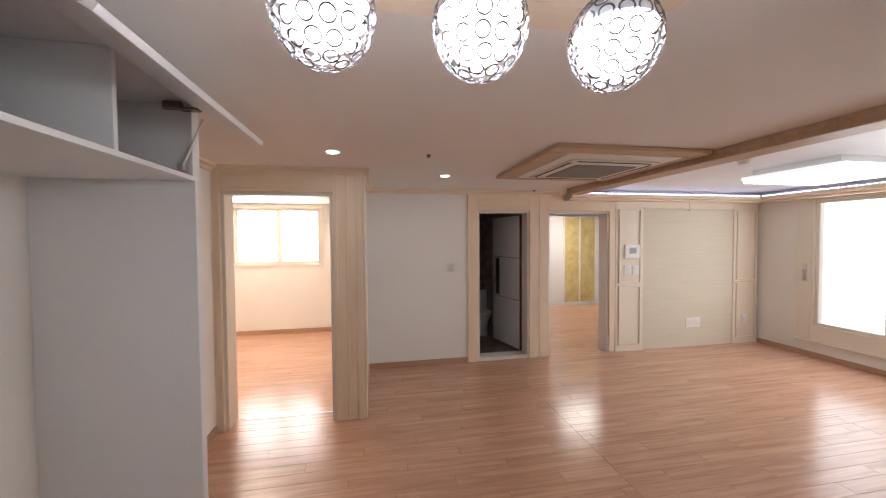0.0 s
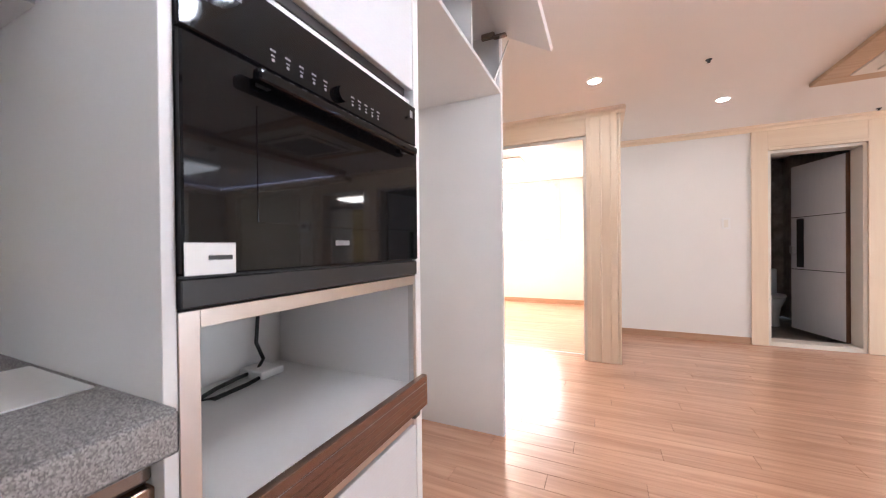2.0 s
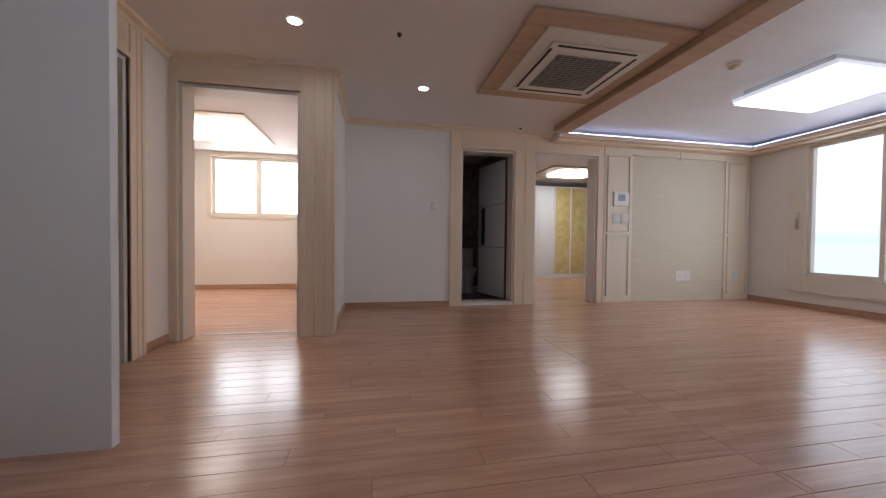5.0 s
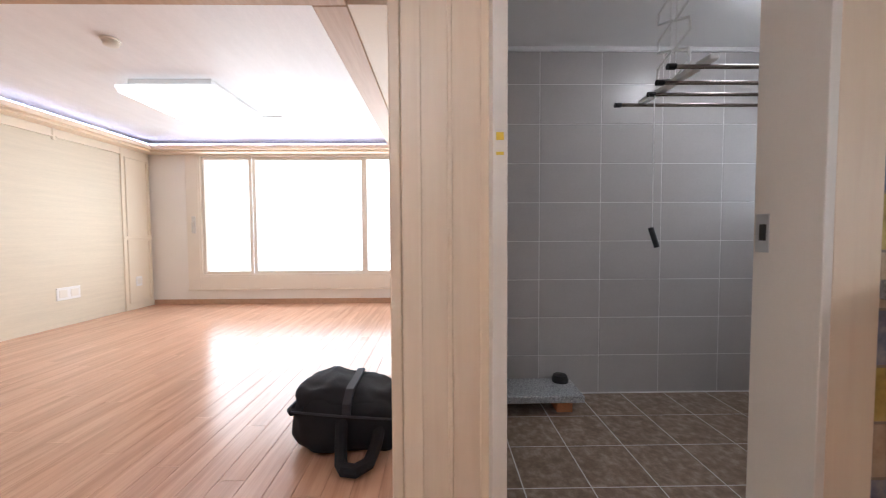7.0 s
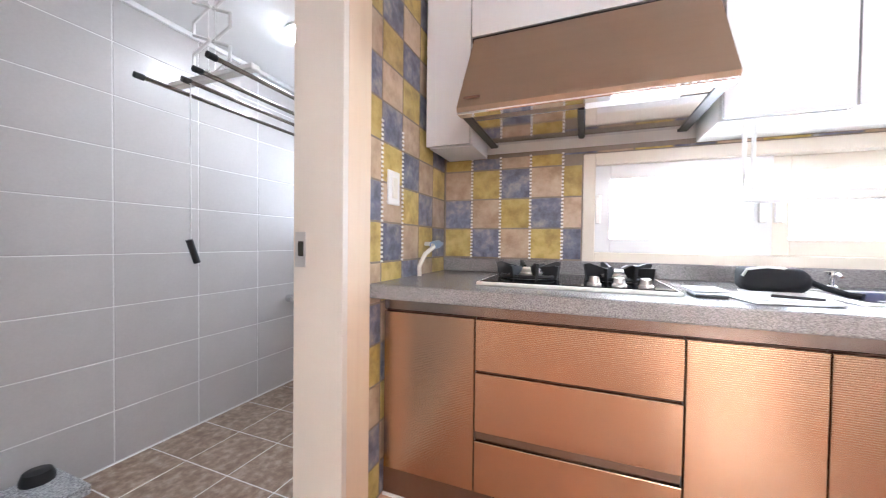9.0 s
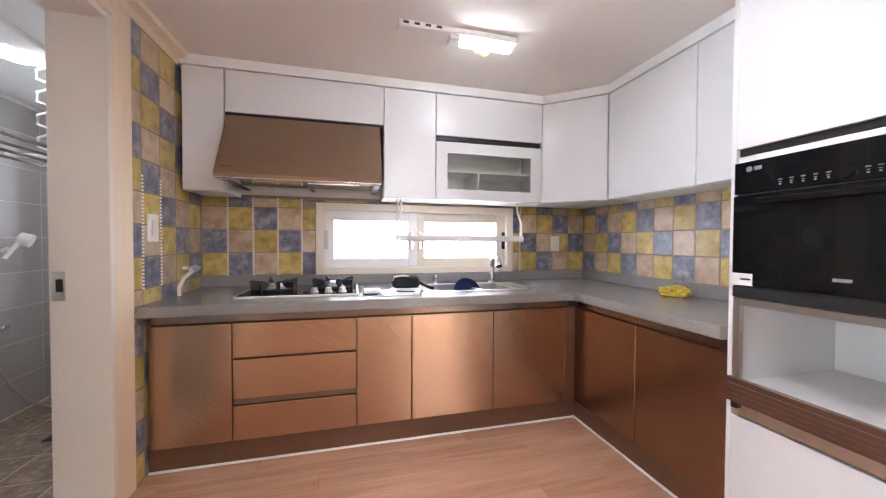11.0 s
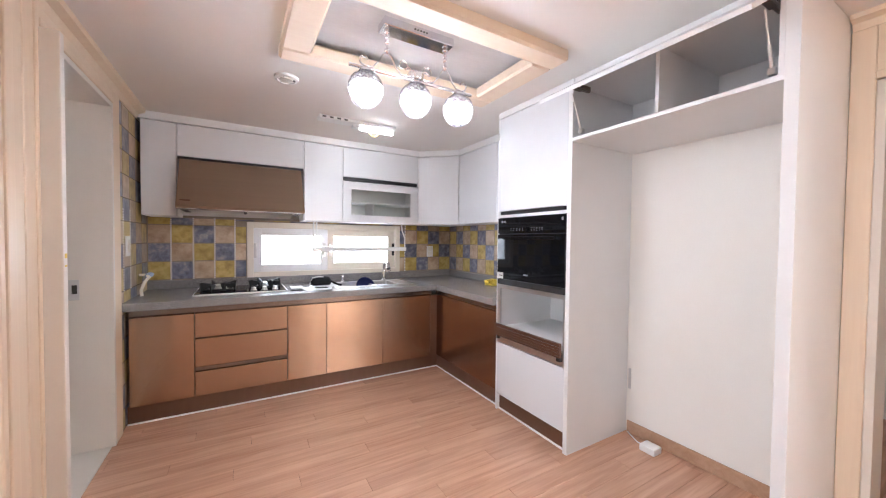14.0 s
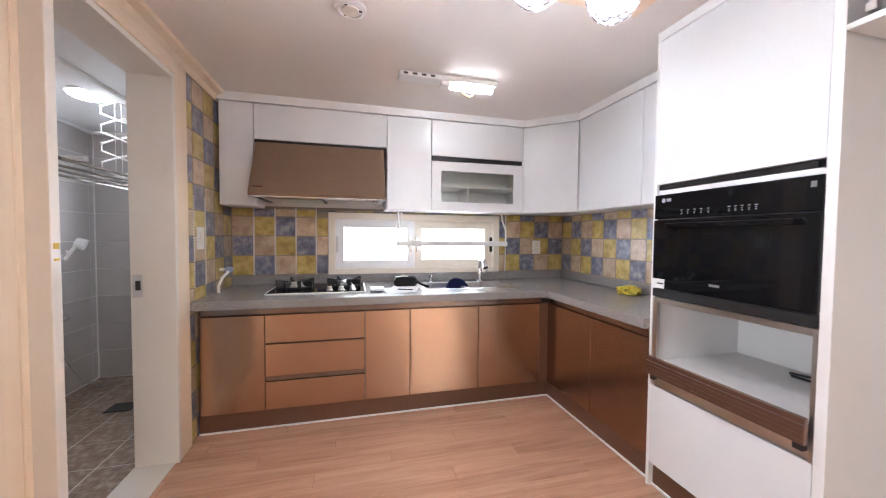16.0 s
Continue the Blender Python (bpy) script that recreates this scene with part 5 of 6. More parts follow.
# ---- windows ----
def pane_window(name, label, axis, face, a, z0, z1, frame_w, depth, cols, framemat=M_FRAME, sash=0.045, day=1.2, out=1):
    """A window across axis x or y: outer frame, sashes between the stops in a, glass, and the bright sky behind it."""
    w = thing(name, (0, 0, 0), label, "window", kind="structure")
    def bx(bm, u0, u1, d0, d1, p, q, bev=0.003):
        e0, e1 = sorted((face + out * d0, face + out * d1))
        if axis == "x":
            box(bm, u0, u1, e0, e1, p, q, bev)
        else:
            box(bm, e0, e1, u0, u1, p, q, bev)
    lo, hi = a[0], a[-1]
    bm = bmesh.new()
    bx(bm, lo, lo + frame_w, -0.02, depth, z0, z1)
    bx(bm, hi - frame_w, hi, -0.02, depth, z0, z1)
    bx(bm, lo + frame_w, hi - frame_w, -0.02, depth, z0, z0 + frame_w)
    bx(bm, lo + frame_w, hi - frame_w, -0.02, depth, z1 - frame_w, z1)
    part("window_frame", bm, framemat, w)
    stops = [lo + frame_w, *a[1:-1], hi - frame_w]
    for k, (u0, u1) in enumerate(zip(stops, stops[1:])):
        d0 = 0.012 + (0.03 if k % 2 else 0.0)
        bm = bmesh.new()
        p, q = z0 + frame_w, z1 - frame_w
        bx(bm, u0, u0 + sash, d0, d0 + 0.028, p, q)
        bx(bm, u1 - sash, u1, d0, d0 + 0.028, p, q)
        bx(bm, u0 + sash, u1 - sash, d0, d0 + 0.028, p, p + sash)
        bx(bm, u0 + sash, u1 - sash, d0, d0 + 0.028, q - sash, q)
        s = part("sash", bm, cols[k % len(cols)], w)
        bm = bmesh.new()
        bx(bm, u0 + sash - 0.004, u1 - sash + 0.004, d0 + 0.012, d0 + 0.016, p + sash - 0.004, q - sash + 0.004, 0.0)
        g = part("pane", bm, M_GLASS, s)
        g.visible_shadow = False
    return w


def backdrop(name, axis, at, u0, u1, z0, z1, material=M_DAY):
    bm = bmesh.new()
    if axis == "x":
        box(bm, u0, u1, at - 0.01, at + 0.01, z0, z1)
    else:
        box(bm, at - 0.01, at + 0.01, u0, u1, z0, z1)
    return tagged(new(name, mesh(name, bm, material)), "bright white overcast sky outside the window", "backdrop", kind="structure")


pane_window("window_1", "wide low kitchen window with two white sashes", "x", 0.0, [0.80, 1.60, 2.47], 0.985, 1.56, 0.06, 0.14, [M_WFRAME, M_FRAME], sash=0.074)
backdrop("backdrop_1", "x", 0.55, 0.4, 2.9, 0.7, 1.9, M_DAYK)
pane_window("window_2", "large three-pane living room window in ivory frames", "y", WEST, [-5.78, -4.985, -3.255, -2.46], 0.43, 2.30, 0.03, 0.16, [M_FRAME], sash=0.045, out=-1)
trim("window_casing", M_FRAME, [(WEST, WEST + 0.02, -5.97, -5.78, 0.235, 2.30), (WEST, WEST + 0.02, -2.46, -2.28, 0.235, 2.30), (WEST, WEST + 0.02, -5.78, -2.46, 0.235, 0.43), (WEST, WEST + 0.035, -5.97, -2.28, 0.215, 0.235)], "ivory casing round the large window", "window casing", 0.004)
backdrop("backdrop_2", "y", WEST - 0.9, -7.2, -1.2, -0.4, 3.2)
# the sky's light in the opening of the living room window
la = bpy.data.lights.new("window_daylight", "AREA")
la.shape, la.size, la.size_y, la.energy, la.color = "RECTANGLE", 3.1, 1.7, 26.0, (1.0, 0.97, 0.92)
lo_ = new("window_daylight", la)
lo_.matrix_world = look((WEST + 0.03, -4.12, 1.37), (0.0, -4.12, 1.37))
pane_window("window_3", "white sliding bedroom window", "x", -8.7, [2.78, 3.575, 4.40], 1.25, 2.40, 0.06, 0.14, [M_FRAME], sash=0.05, out=-1)
backdrop("backdrop_3", "x", -9.4, 2.2, 5.2, 0.7, 2.9, M_DAYB)
pane_window("window_4", "small laundry window with dark frames", "x", 0.8, [-1.0, -0.65, -0.3], 1.12, 2.16, 0.03, 0.14, [M_DARKALU], M_DARKALU, sash=0.04)
backdrop("backdrop_4", "x", 1.4, -1.6, 0.3, 0.7, 2.6, M_DAYL)
wh = thing("window_handle", (WEST, -5.86, 1.2), "steel lever handle on the window casing", "handle")
bm = bmesh.new()
box(bm, WEST + 0.02, WEST + 0.032, -5.89, -5.83, 1.10, 1.36, 0.004)
box(bm, WEST + 0.032, WEST + 0.06, -5.875, -5.845, 1.12, 1.27, 0.006)
part("lever", bm, M_STEEL, wh)
for x, z, nm in ((0.875, 1.27, "a"), (1.56, 1.27, "b"), (1.63, 1.27, "c"), (2.40, 1.27, "d")):
    h = thing("sash_handle", (x, 0, z), "grey recessed sash handle", "handle", "window sash handles")
    slab("plate", M_STEEL if x < 2.3 else M_DARKALU, h, x - 0.014, x + 0.014, -0.006 if x < 1.6 else 0.02, 0.013 if x < 1.6 else 0.043, z - 0.075, z + 0.075, 0.004)

# ---- panelled wall of the living room ----
pw = thing("wall_panelling", (-3.1, SOUTH, 0), "cream panelled pilasters round a straw-papered field", "wall panelling", kind="structure")
slab("field", M_PANELPAPER, pw, -3.955, -2.275, SOUTH, SOUTH + 0.012, 0.0, 2.20, 0.001)
for x0, x1 in ((-2.275, -1.80), (WEST + 0.02, -3.955)):
    bm = bmesh.new()
    box(bm, x0, x1, SOUTH, SOUTH + 0.028, 0.0, 2.30, 0.002)
    for z0, z1 in ((0.10, 1.0), (1.06, 2.18)):
        for a in ((x0 + 0.05, x0 + 0.065, z0, z1), (x1 - 0.065, x1 - 0.05, z0, z1), (x0 + 0.065, x1 - 0.065, z0, z0 + 0.015), (x0 + 0.065, x1 - 0.065, z1 - 0.015, z1)):
            box(bm, a[0], a[1], SOUTH + 0.028, SOUTH + 0.046, a[2], a[3])
    box(bm, x0 - 0.004, x1 + 0.004, SOUTH, SOUTH + 0.036, 0.0, 0.085, 0.003)
    box(bm, x0, x1, SOUTH + 0.028, SOUTH + 0.040, 1.018, 1.042, 0.003)
    part("pilaster", bm, M_CREAM, pw)
for x0, x1 in ((-3.10, -2.275), (-3.955, -3.13)):
    bm = bmesh.new()
    box(bm, x0, x1, SOUTH, SOUTH + 0.024, 2.20, 2.30, 0.002)
    box(bm, x0, x1, SOUTH + 0.024, SOUTH + 0.044, 2.20, 2.218)
    part("top_rail", bm, M_CREAM, pw)
slab("rail_joint", M_CREAM, pw, -3.13, -3.10, SOUTH, SOUTH + 0.034, 2.17, 2.30, 0.002)

ic = thing("intercom", (-2.07, SOUTH, 1.43), "white wall intercom with a small grey screen", "intercom")
slab("case", M_PLASTIC, ic, -2.195, -1.945, SOUTH + 0.028, SOUTH + 0.058, 1.435, 1.645, 0.008, "", 2)
slab("screen", M_SCREEN, ic, -2.135, -2.015, SOUTH + 0.057, SOUTH + 0.060, 1.51, 1.60, 0.001, "grey screen")
for nm, x0, x1 in (("left", -2.06, -1.94), ("right", -2.20, -2.08)):
    sw = thing("light_switch", ((x0 + x1) / 2, SOUTH, 1.18), "white double light switch under the intercom", "light switch", "living room switches")
    slab("plate", M_PLASTIC, sw, x0, x1, SOUTH + 0.038, SOUTH + 0.046, 1.185, 1.325, 0.003)
    slab("rocker", M_IVORY, sw, x0 + 0.03, x1 - 0.03, SOUTH + 0.0455, SOUTH + 0.051, 1.21, 1.30, 0.002)


def socket(name, label, x0, x1, y0, y1, z0, z1, face, group=""):
    s = thing(name, ((x0 + x1) / 2, (y0 + y1) / 2, z0), label, "socket", group)
    slab("plate", M_PLASTIC, s, x0, x1, y0, y1, z0, z1, 0.003)
    return s


s = socket("wall_socket", "wide white multi-socket low on the papered field", -3.34, -3.07, SOUTH + 0.012, SOUTH + 0.022, 0.31, 0.46, "y")
for k in range(2):
    slab("insert", M_IVORY, s, -3.315 + 0.13 * k, -3.225 + 0.13 * k, SOUTH + 0.0215, SOUTH + 0.025, 0.34, 0.43, 0.002)
s = socket("wall_socket", "small ivory socket on the pilaster", -4.22, -4.12, SOUTH + 0.029, SOUTH + 0.040, 0.33, 0.47, "y")
slab("insert", M_IVORY, s, -4.205, -4.135, SOUTH + 0.0395, SOUTH + 0.043, 0.36, 0.44, 0.002)
s = socket("light_switch", "white light switch on the papered wall", 0.70, 0.78, SOUTH, SOUTH + 0.01, 1.30, 1.43, "y")
slab("rocker", M_IVORY, s, 0.72, 0.76, SOUTH + 0.0095, SOUTH + 0.015, 1.32, 1.41, 0.002)
s = socket("wall_socket", "white socket on the kitchen tiles", 2.85, 2.94, -0.024, -0.014, 1.175, 1.315, "y")
for k in range(2):
    slab("insert", M_IVORY, s, 2.868, 2.922, -0.028, -0.0235, 1.19 + 0.062 * k, 1.24 + 0.062 * k, 0.006)
s = socket("light_switch", "white light switch on the kitchen tiles", 0.012, 0.022, -0.70, -0.60, 1.25, 1.40, "x")
slab("rocker", M_IVORY, s, 0.0215, 0.028, -0.67, -0.63, 1.28, 1.37, 0.002)
slab("stop_strip", M_JAMB, bpy.data.objects["door_1"], 0.026, 0.092, -1.972, -1.931, 0.0, 2.26, 0.004, "proud ivory edge strip", 2)
sk2 = thing("strike_plate", (-0.13, -1.01, 1.06), "steel strike plate on the doorway jamb", "strike plate")
slab("plate", M_STEEL, sk2, -0.190, -0.140, -1.0125, -1.0095, 0.99, 1.12, 0.001)
slab("hole", M_GAP, sk2, -0.175, -0.150, -1.0135, -1.0115, 1.03, 1.085, 0.0)
th = thing("laundry_threshold", (-0.1, -1.45, 0), "ivory threshold of the laundry doorway", "threshold", kind="structure")
slab("board", M_JAMB, th, -0.205, 0.004, -1.93, -1.01, -0.08, 0.006, 0.003)
for z in (1.262, 1.30):
    t2 = thing("sticker", (0.093, -1.95, z), "small yellow sticker on the jamb", "sticker", "jamb stickers")
    slab("paper", mat("yellow_sticker", (0.75, 0.52, 0.05), 0.5), t2, 0.0925, 0.0940, -1.962, -1.942, z, z + (0.020 if z > 1.28 else 0.008), 0.0)

# ---- bag on the floor ----
bg = thing("travel_bag", (-0.84, -2.56, 0), "black fabric shoulder bag with grey strap on the floor", "bag")
def padded(c, half, e, amp, freq, sag=0.0):
    """A stuffed shape: a rounded block with slack folds, flat where it lies."""
    bm = bmesh.new()
    bmesh.ops.create_icosphere(bm, subdivisions=5, radius=1.0)
    for v in bm.verts:
        d = v.co.normalized()
        w = Vector([math.copysign(abs(t) ** e, t) for t in d])
        p = Vector(c) + Vector((half[0] * w.x, half[1] * w.y, half[2] * w.z))
        p.z -= sag * max(0.0, (p.y - c[1]) / half[1] + 0.3)
        p += amp * noise.noise_vector(p * freq) + 0.35 * amp * noise.noise_vector(p * freq * 3.1)
        p.z = max(p.z, 0.003)
        v.co = p
    return bm


part("body", padded((-0.83, -2.585, 0.12), (0.215, 0.27, 0.13), 0.55, 0.03, 5, 0.02), M_CLOTH, bg, "", True)
part("lid", padded((-0.84, -2.58, 0.228), (0.19, 0.262, 0.072), 0.6, 0.028, 6, 0.06), M_CLOTH, bg, "padded lid", True)
bm = bmesh.new()
tube(bm, [(-0.635, -2.82, 0.215), (-0.608, -2.58, 0.205), (-0.625, -2.33, 0.178)], 0.006)
part("zip", bm, M_STRAP, bg, "zip line")
bm = bmesh.new()
prism(bm, [(-0.625, 0.19), (-0.63, 0.25), (-0.70, 0.296), (-0.97, 0.296), (-0.97, 0.282), (-0.72, 0.282), (-0.66, 0.24), (-0.65, 0.19)], "y", -2.575, -2.535)
part("strap", bm, M_STRAP, bg, "grey webbing strap")
bm = bmesh.new()
tube(bm, [(-0.64, -2.58, 0.17), (-0.585, -2.57, 0.09), (-0.525, -2.555, 0.034), (-0.485, -2.53, 0.032), (-0.475, -2.48, 0.032), (-0.52, -2.43, 0.036), (-0.60, -2.41, 0.07), (-0.65, -2.40, 0.13)], 0.030)
part("handle_loop", bm, M_CLOTH, bg, "black loop", True)
bm = bmesh.new()
tube(bm, [(-0.66, -2.77, 0.21), (-0.655, -2.825, 0.205), (-0.69, -2.845, 0.195), (-0.75, -2.835, 0.20), (-0.77, -2.78, 0.21)], 0.018)
part("side_loop", bm, M_CLOTH, bg, "", True)

# ---- laundry ----
def spanner(bm, a, b, r=0.006):
    tube(bm, [a, b], r, 6)
dr2 = thing("drying_rack", (-0.63, -0.5, LTOP), "ceiling drying rack with four steel rods", "drying rack")
for x, y0 in ((-0.84, -1.17), (-0.70, -1.08), (-0.57, -1.12), (-0.42, -1.17)):
    bm = bmesh.new()
    cyl(bm, (x, y0, 1.73), (x, 0.50, 1.73), 0.009, None, 10)
    rd = part("rod", bm, M_GRIP, dr2, "steel rod", True)
    bm = bmesh.new()
    cyl(bm, (x, y0 - 0.012, 1.73), (x, y0 + 0.02, 1.73), 0.0125, None, 10)
    part("end_cap", bm, M_BLACK, rd, "black end cap", True)
for y in (-1.02, -0.28):
    slab("cross_bar", M_PLASTIC, dr2, -0.88, -0.38, y - 0.02, y + 0.02, 1.742, 1.765, 0.004)
    n = 4
    for k in range(n):
        za, zb = 1.77 + k * (LTOP - 1.80) / n, 1.77 + (k + 1) * (LTOP - 1.80) / n
        w = 0.10
        for s in (-1, 1):
            bm = bmesh.new()
            tube(bm, [(-0.63, y + 0.006 * s, za), (-0.63 + s * w, y + 0.006 * s, za * 0.7 + zb * 0.3), (-0.63 + s * w, y + 0.006 * s, za * 0.3 + zb * 0.7), (-0.63, y + 0.006 * s, zb)], 0.007, 6)
            part("scissor_arm", bm, M_PLASTIC, dr2, "white folding arm", True)
    for dx in (-0.02, 0.02):
        bm = bmesh.new()
        spanner(bm, (-0.63 + dx, y, 1.765), (-0.63 + dx, y, LTOP - 0.03), 0.002)
        part("cord", bm, M_PLASTIC, dr2)
slab("ceiling_rail", M_PLASTIC, dr2, -0.70, -0.56, -1.10, 0.50, LTOP - 0.035, LTOP - 0.001, 0.006)
bm = bmesh.new()
spanner(bm, (-0.69, -1.065, 1.72), (-0.69, -1.065, 1.08), 0.0025)
part("pull_cord", bm, M_PLASTIC, dr2)
bm = bmesh.new()
cyl(bm, (-0.69, -1.072, 1.085), (-0.69, -1.04, 0.99), 0.013, 0.013, 12)
part("pull_grip", bm, M_BLACK, dr2, "black pull grip", True)
lp = thing("laundry_lamp", (-0.76, -0.36, LTOP), "round white ceiling lamp, lit", "ceiling lamp")
bm = bmesh.new()
lathe(bm, (-0.76, -0.36, LTOP), [(0.115, -0.001), (0.115, -0.018), (0.10, -0.022)])
part("base", bm, M_PLASTIC, lp, "", True)
bm = bmesh.new()
lathe(bm, (-0.76, -0.36, LTOP), [(0.102, -0.012), (0.10, -0.032), (0.075, -0.045), (0.0, -0.05)])
part("diffuser", bm, glow("laundry_diffuser", (1.0, 0.98, 0.96), 20.0), lp, "glowing diffuser", True)
sh = thing("shower_set", (LX, 0.28, 0.9), "white hand shower and chrome mixer on grey tiles", "shower")
bm = bmesh.new()
cyl(bm, (LX + 0.012, 0.36, 1.17), (LX + 0.06, 0.36, 1.19), 0.016)
cyl(bm, (LX + 0.05, 0.34, 1.12), (LX + 0.10, 0.42, 1.27), 0.014)
cyl(bm, (LX + 0.08, 0.42, 1.27), (LX + 0.14, 0.44, 1.245), 0.045, 0.05)
part("hand_shower", bm, M_PLASTIC, sh, "white hand shower", True)
bm = bmesh.new()
cyl(bm, (LX + 0.05, 0.11, 0.62), (LX + 0.05, 0.35, 0.62), 0.022)
cyl(bm, (LX + 0.012, 0.15, 0.62), (LX + 0.05, 0.15, 0.62), 0.03)
cyl(bm, (LX + 0.012, 0.31, 0.62), (LX + 0.05, 0.31, 0.62), 0.03)
box(bm, LX + 0.05, LX + 0.13, 0.22, 0.24, 0.635, 0.65, 0.003)
part("mixer", bm, M_CHROME, sh, "chrome mixer", True)
bm = bmesh.new()
tube(bm, [(LX + 0.055, 0.23, 0.60), (LX + 0.06, 0.24, 0.40), (LX + 0.075, 0.33, 0.2), (LX + 0.12, 0.42, 0.03), (LX + 0.2, 0.5, LZ + 0.016)], 0.008)
part("hose", bm, M_STEEL, sh, "steel hose", True)
wk = thing("wall_hook", (LX, -1.76, 1.04), "small chrome hook on the grey tiles", "hook")
bm = bmesh.new()
cyl(bm, (LX + 0.0015, -1.76, 1.04), (LX + 0.012, -1.76, 1.04), 0.022)
tube(bm, [(LX + 0.01, -1.76, 1.04), (LX + 0.045, -1.755, 1.035), (LX + 0.06, -1.75, 1.05)], 0.006)
part("hook", bm, M_CHROME, wk, "", True)
sl = thing("stone_slab", (-1.24, -1.6, LZ), "grey granite slab resting on bricks", "stone slab")
slab("slab", M_GRANITE, sl, LX + 0.02, -1.12, -1.95, -1.20, LZ + 0.07, LZ + 0.115, 0.004)
for y in (-1.90, -1.37):
    br = thing("brick", (-1.22, y, LZ), "orange brick under the granite slab", "brick", "bricks under the slab")
    slab("block", M_BRICK, br, -1.34, -1.14, y, y + 0.10, LZ + 0.001, LZ + 0.069, 0.004)
cpn = thing("drain_cover", (-1.30, -1.25, LZ + 0.115), "small black rubber cap on the slab", "rubber cap")
bm = bmesh.new()
lathe(bm, (-1.345, -1.28, LZ + 0.115), [(0.055, 0.0005), (0.055, 0.02), (0.045, 0.045), (0.0, 0.05)])
part("cap", bm, M_BLACK, cpn, "", True)
bk = thing("bucket", (-1.22, -1.815, LZ + 0.115), "green plastic bucket on the slab", "bucket")
bm = bmesh.new()
lathe(bm, (-1.22, -1.815, LZ + 0.116), [(0.085, 0), (0.125, 0.25), (0.133, 0.255), (0.133, 0.275), (0.12, 0.275), (0.08, 0.01), (0.0, 0.008)])
part("shell", bm, M_GREEN, bk, "", True)
bm = bmesh.new()
tube(bm, [(-1.22, -1.815 + 0.13 * math.cos(t), LZ + 0.385 + 0.13 * math.sin(t)) for t in [math.pi * k / 12 for k in range(13)]], 0.006)
part("handle", bm, M_GREEN, bk, "green handle", True)
fd = thing("floor_drain", (-0.82, 0.03, LZ), "dark steel floor drain", "drain")
slab("grate", M_DARKALU, fd, -0.90, -0.72, -0.06, 0.10, LZ + 0.002, LZ + 0.008, 0.002)

# ---- bathroom ----
bd = thing("bathroom_door", (-0.41, -6.72, 0), "silver-grey bathroom door standing open inwards", "door")
bm = bmesh.new()
DW, ang = 0.74, radians(-76)
DM = Matrix.Translation((-0.36, -6.76, 0)) @ Matrix.Rotation(ang, 4, "Z")
def dpart(nm, m, lbl, x0, x1, y0, y1, z0, z1, bev=0.002):
    b = bmesh.new()
    box(b, x0, x1, y0, y1, z0, z1, bev)
    bmesh.ops.transform(b, verts=b.verts, matrix=DM)
    return part(nm, b, m, bd, lbl)
dpart("leaf", M_GAP, "", 0.0, DW, -0.03, 0.005, 0.05, 2.10)
for z0, z1, x0 in ((0.052, 0.80, 0), (0.808, 1.45, 0), (1.458, 2.098, 0)):
    dpart("panel", M_GREYDOOR, "silver-grey panel", 0.002, DW - 0.002, 0.004, 0.010, z0, z1)
dpart("dark_inlay", M_BLACK, "black inlay", DW - 0.20, DW - 0.09, 0.009, 0.0125, 0.83, 1.43)
dpart("door_handle", M_STEEL, "steel lever", DW - 0.075, DW - 0.03, 0.012, 0.05, 1.0, 1.10)
dpart("edge", M_DKBROWN, "brown door edge", -0.012, 0.0, -0.03, 0.01, 0.05, 2.10)
tl = thing("toilet", (-0.10, -7.98, 0), "white ceramic toilet in the dark bathroom", "toilet")
bm = bmesh.new()
lathe(bm, (0, 0, 0), [(0.13, 0), (0.12, 0.12), (0.14, 0.26), (0.185, 0.36), (0.19, 0.40), (0.15, 0.40), (0.10, 0.30), (0.0, 0.28)], 28)
bmesh.ops.transform(bm, verts=bm.verts, matrix=Matrix.LocRotScale((-0.10, -7.98, -0.019), None, (1, 1.25, 1)))
part("bowl", bm, M_CERAMIC, tl, "", True)
bm = bmesh.new()
lathe(bm, (0, 0, 0), [(0.19, 0.0), (0.195, 0.012), (0.19, 0.03), (0.0, 0.034)], 28)
bmesh.ops.transform(bm, verts=bm.verts, matrix=Matrix.LocRotScale((-0.10, -7.98, 0.385), None, (1, 1.25, 1)))
part("seat", bm, M_PLASTIC, tl, "closed lid", True)
bm = bmesh.new()
box(bm, -0.30, 0.10, -8.43, -8.23, 0.0, 0.76, 0.03, 3)
part("tank", bm, M_CERAMIC, tl, "", True)
ts = thing("bathroom_sill", (0, SOUTH, 0), "white bathroom threshold", "threshold", kind="structure")
slab("board", M_JAMB, ts, -0.38, 0.34, SOUTH - 0.2, SOUTH + 0.004, -0.02, 0.045, 0.003)

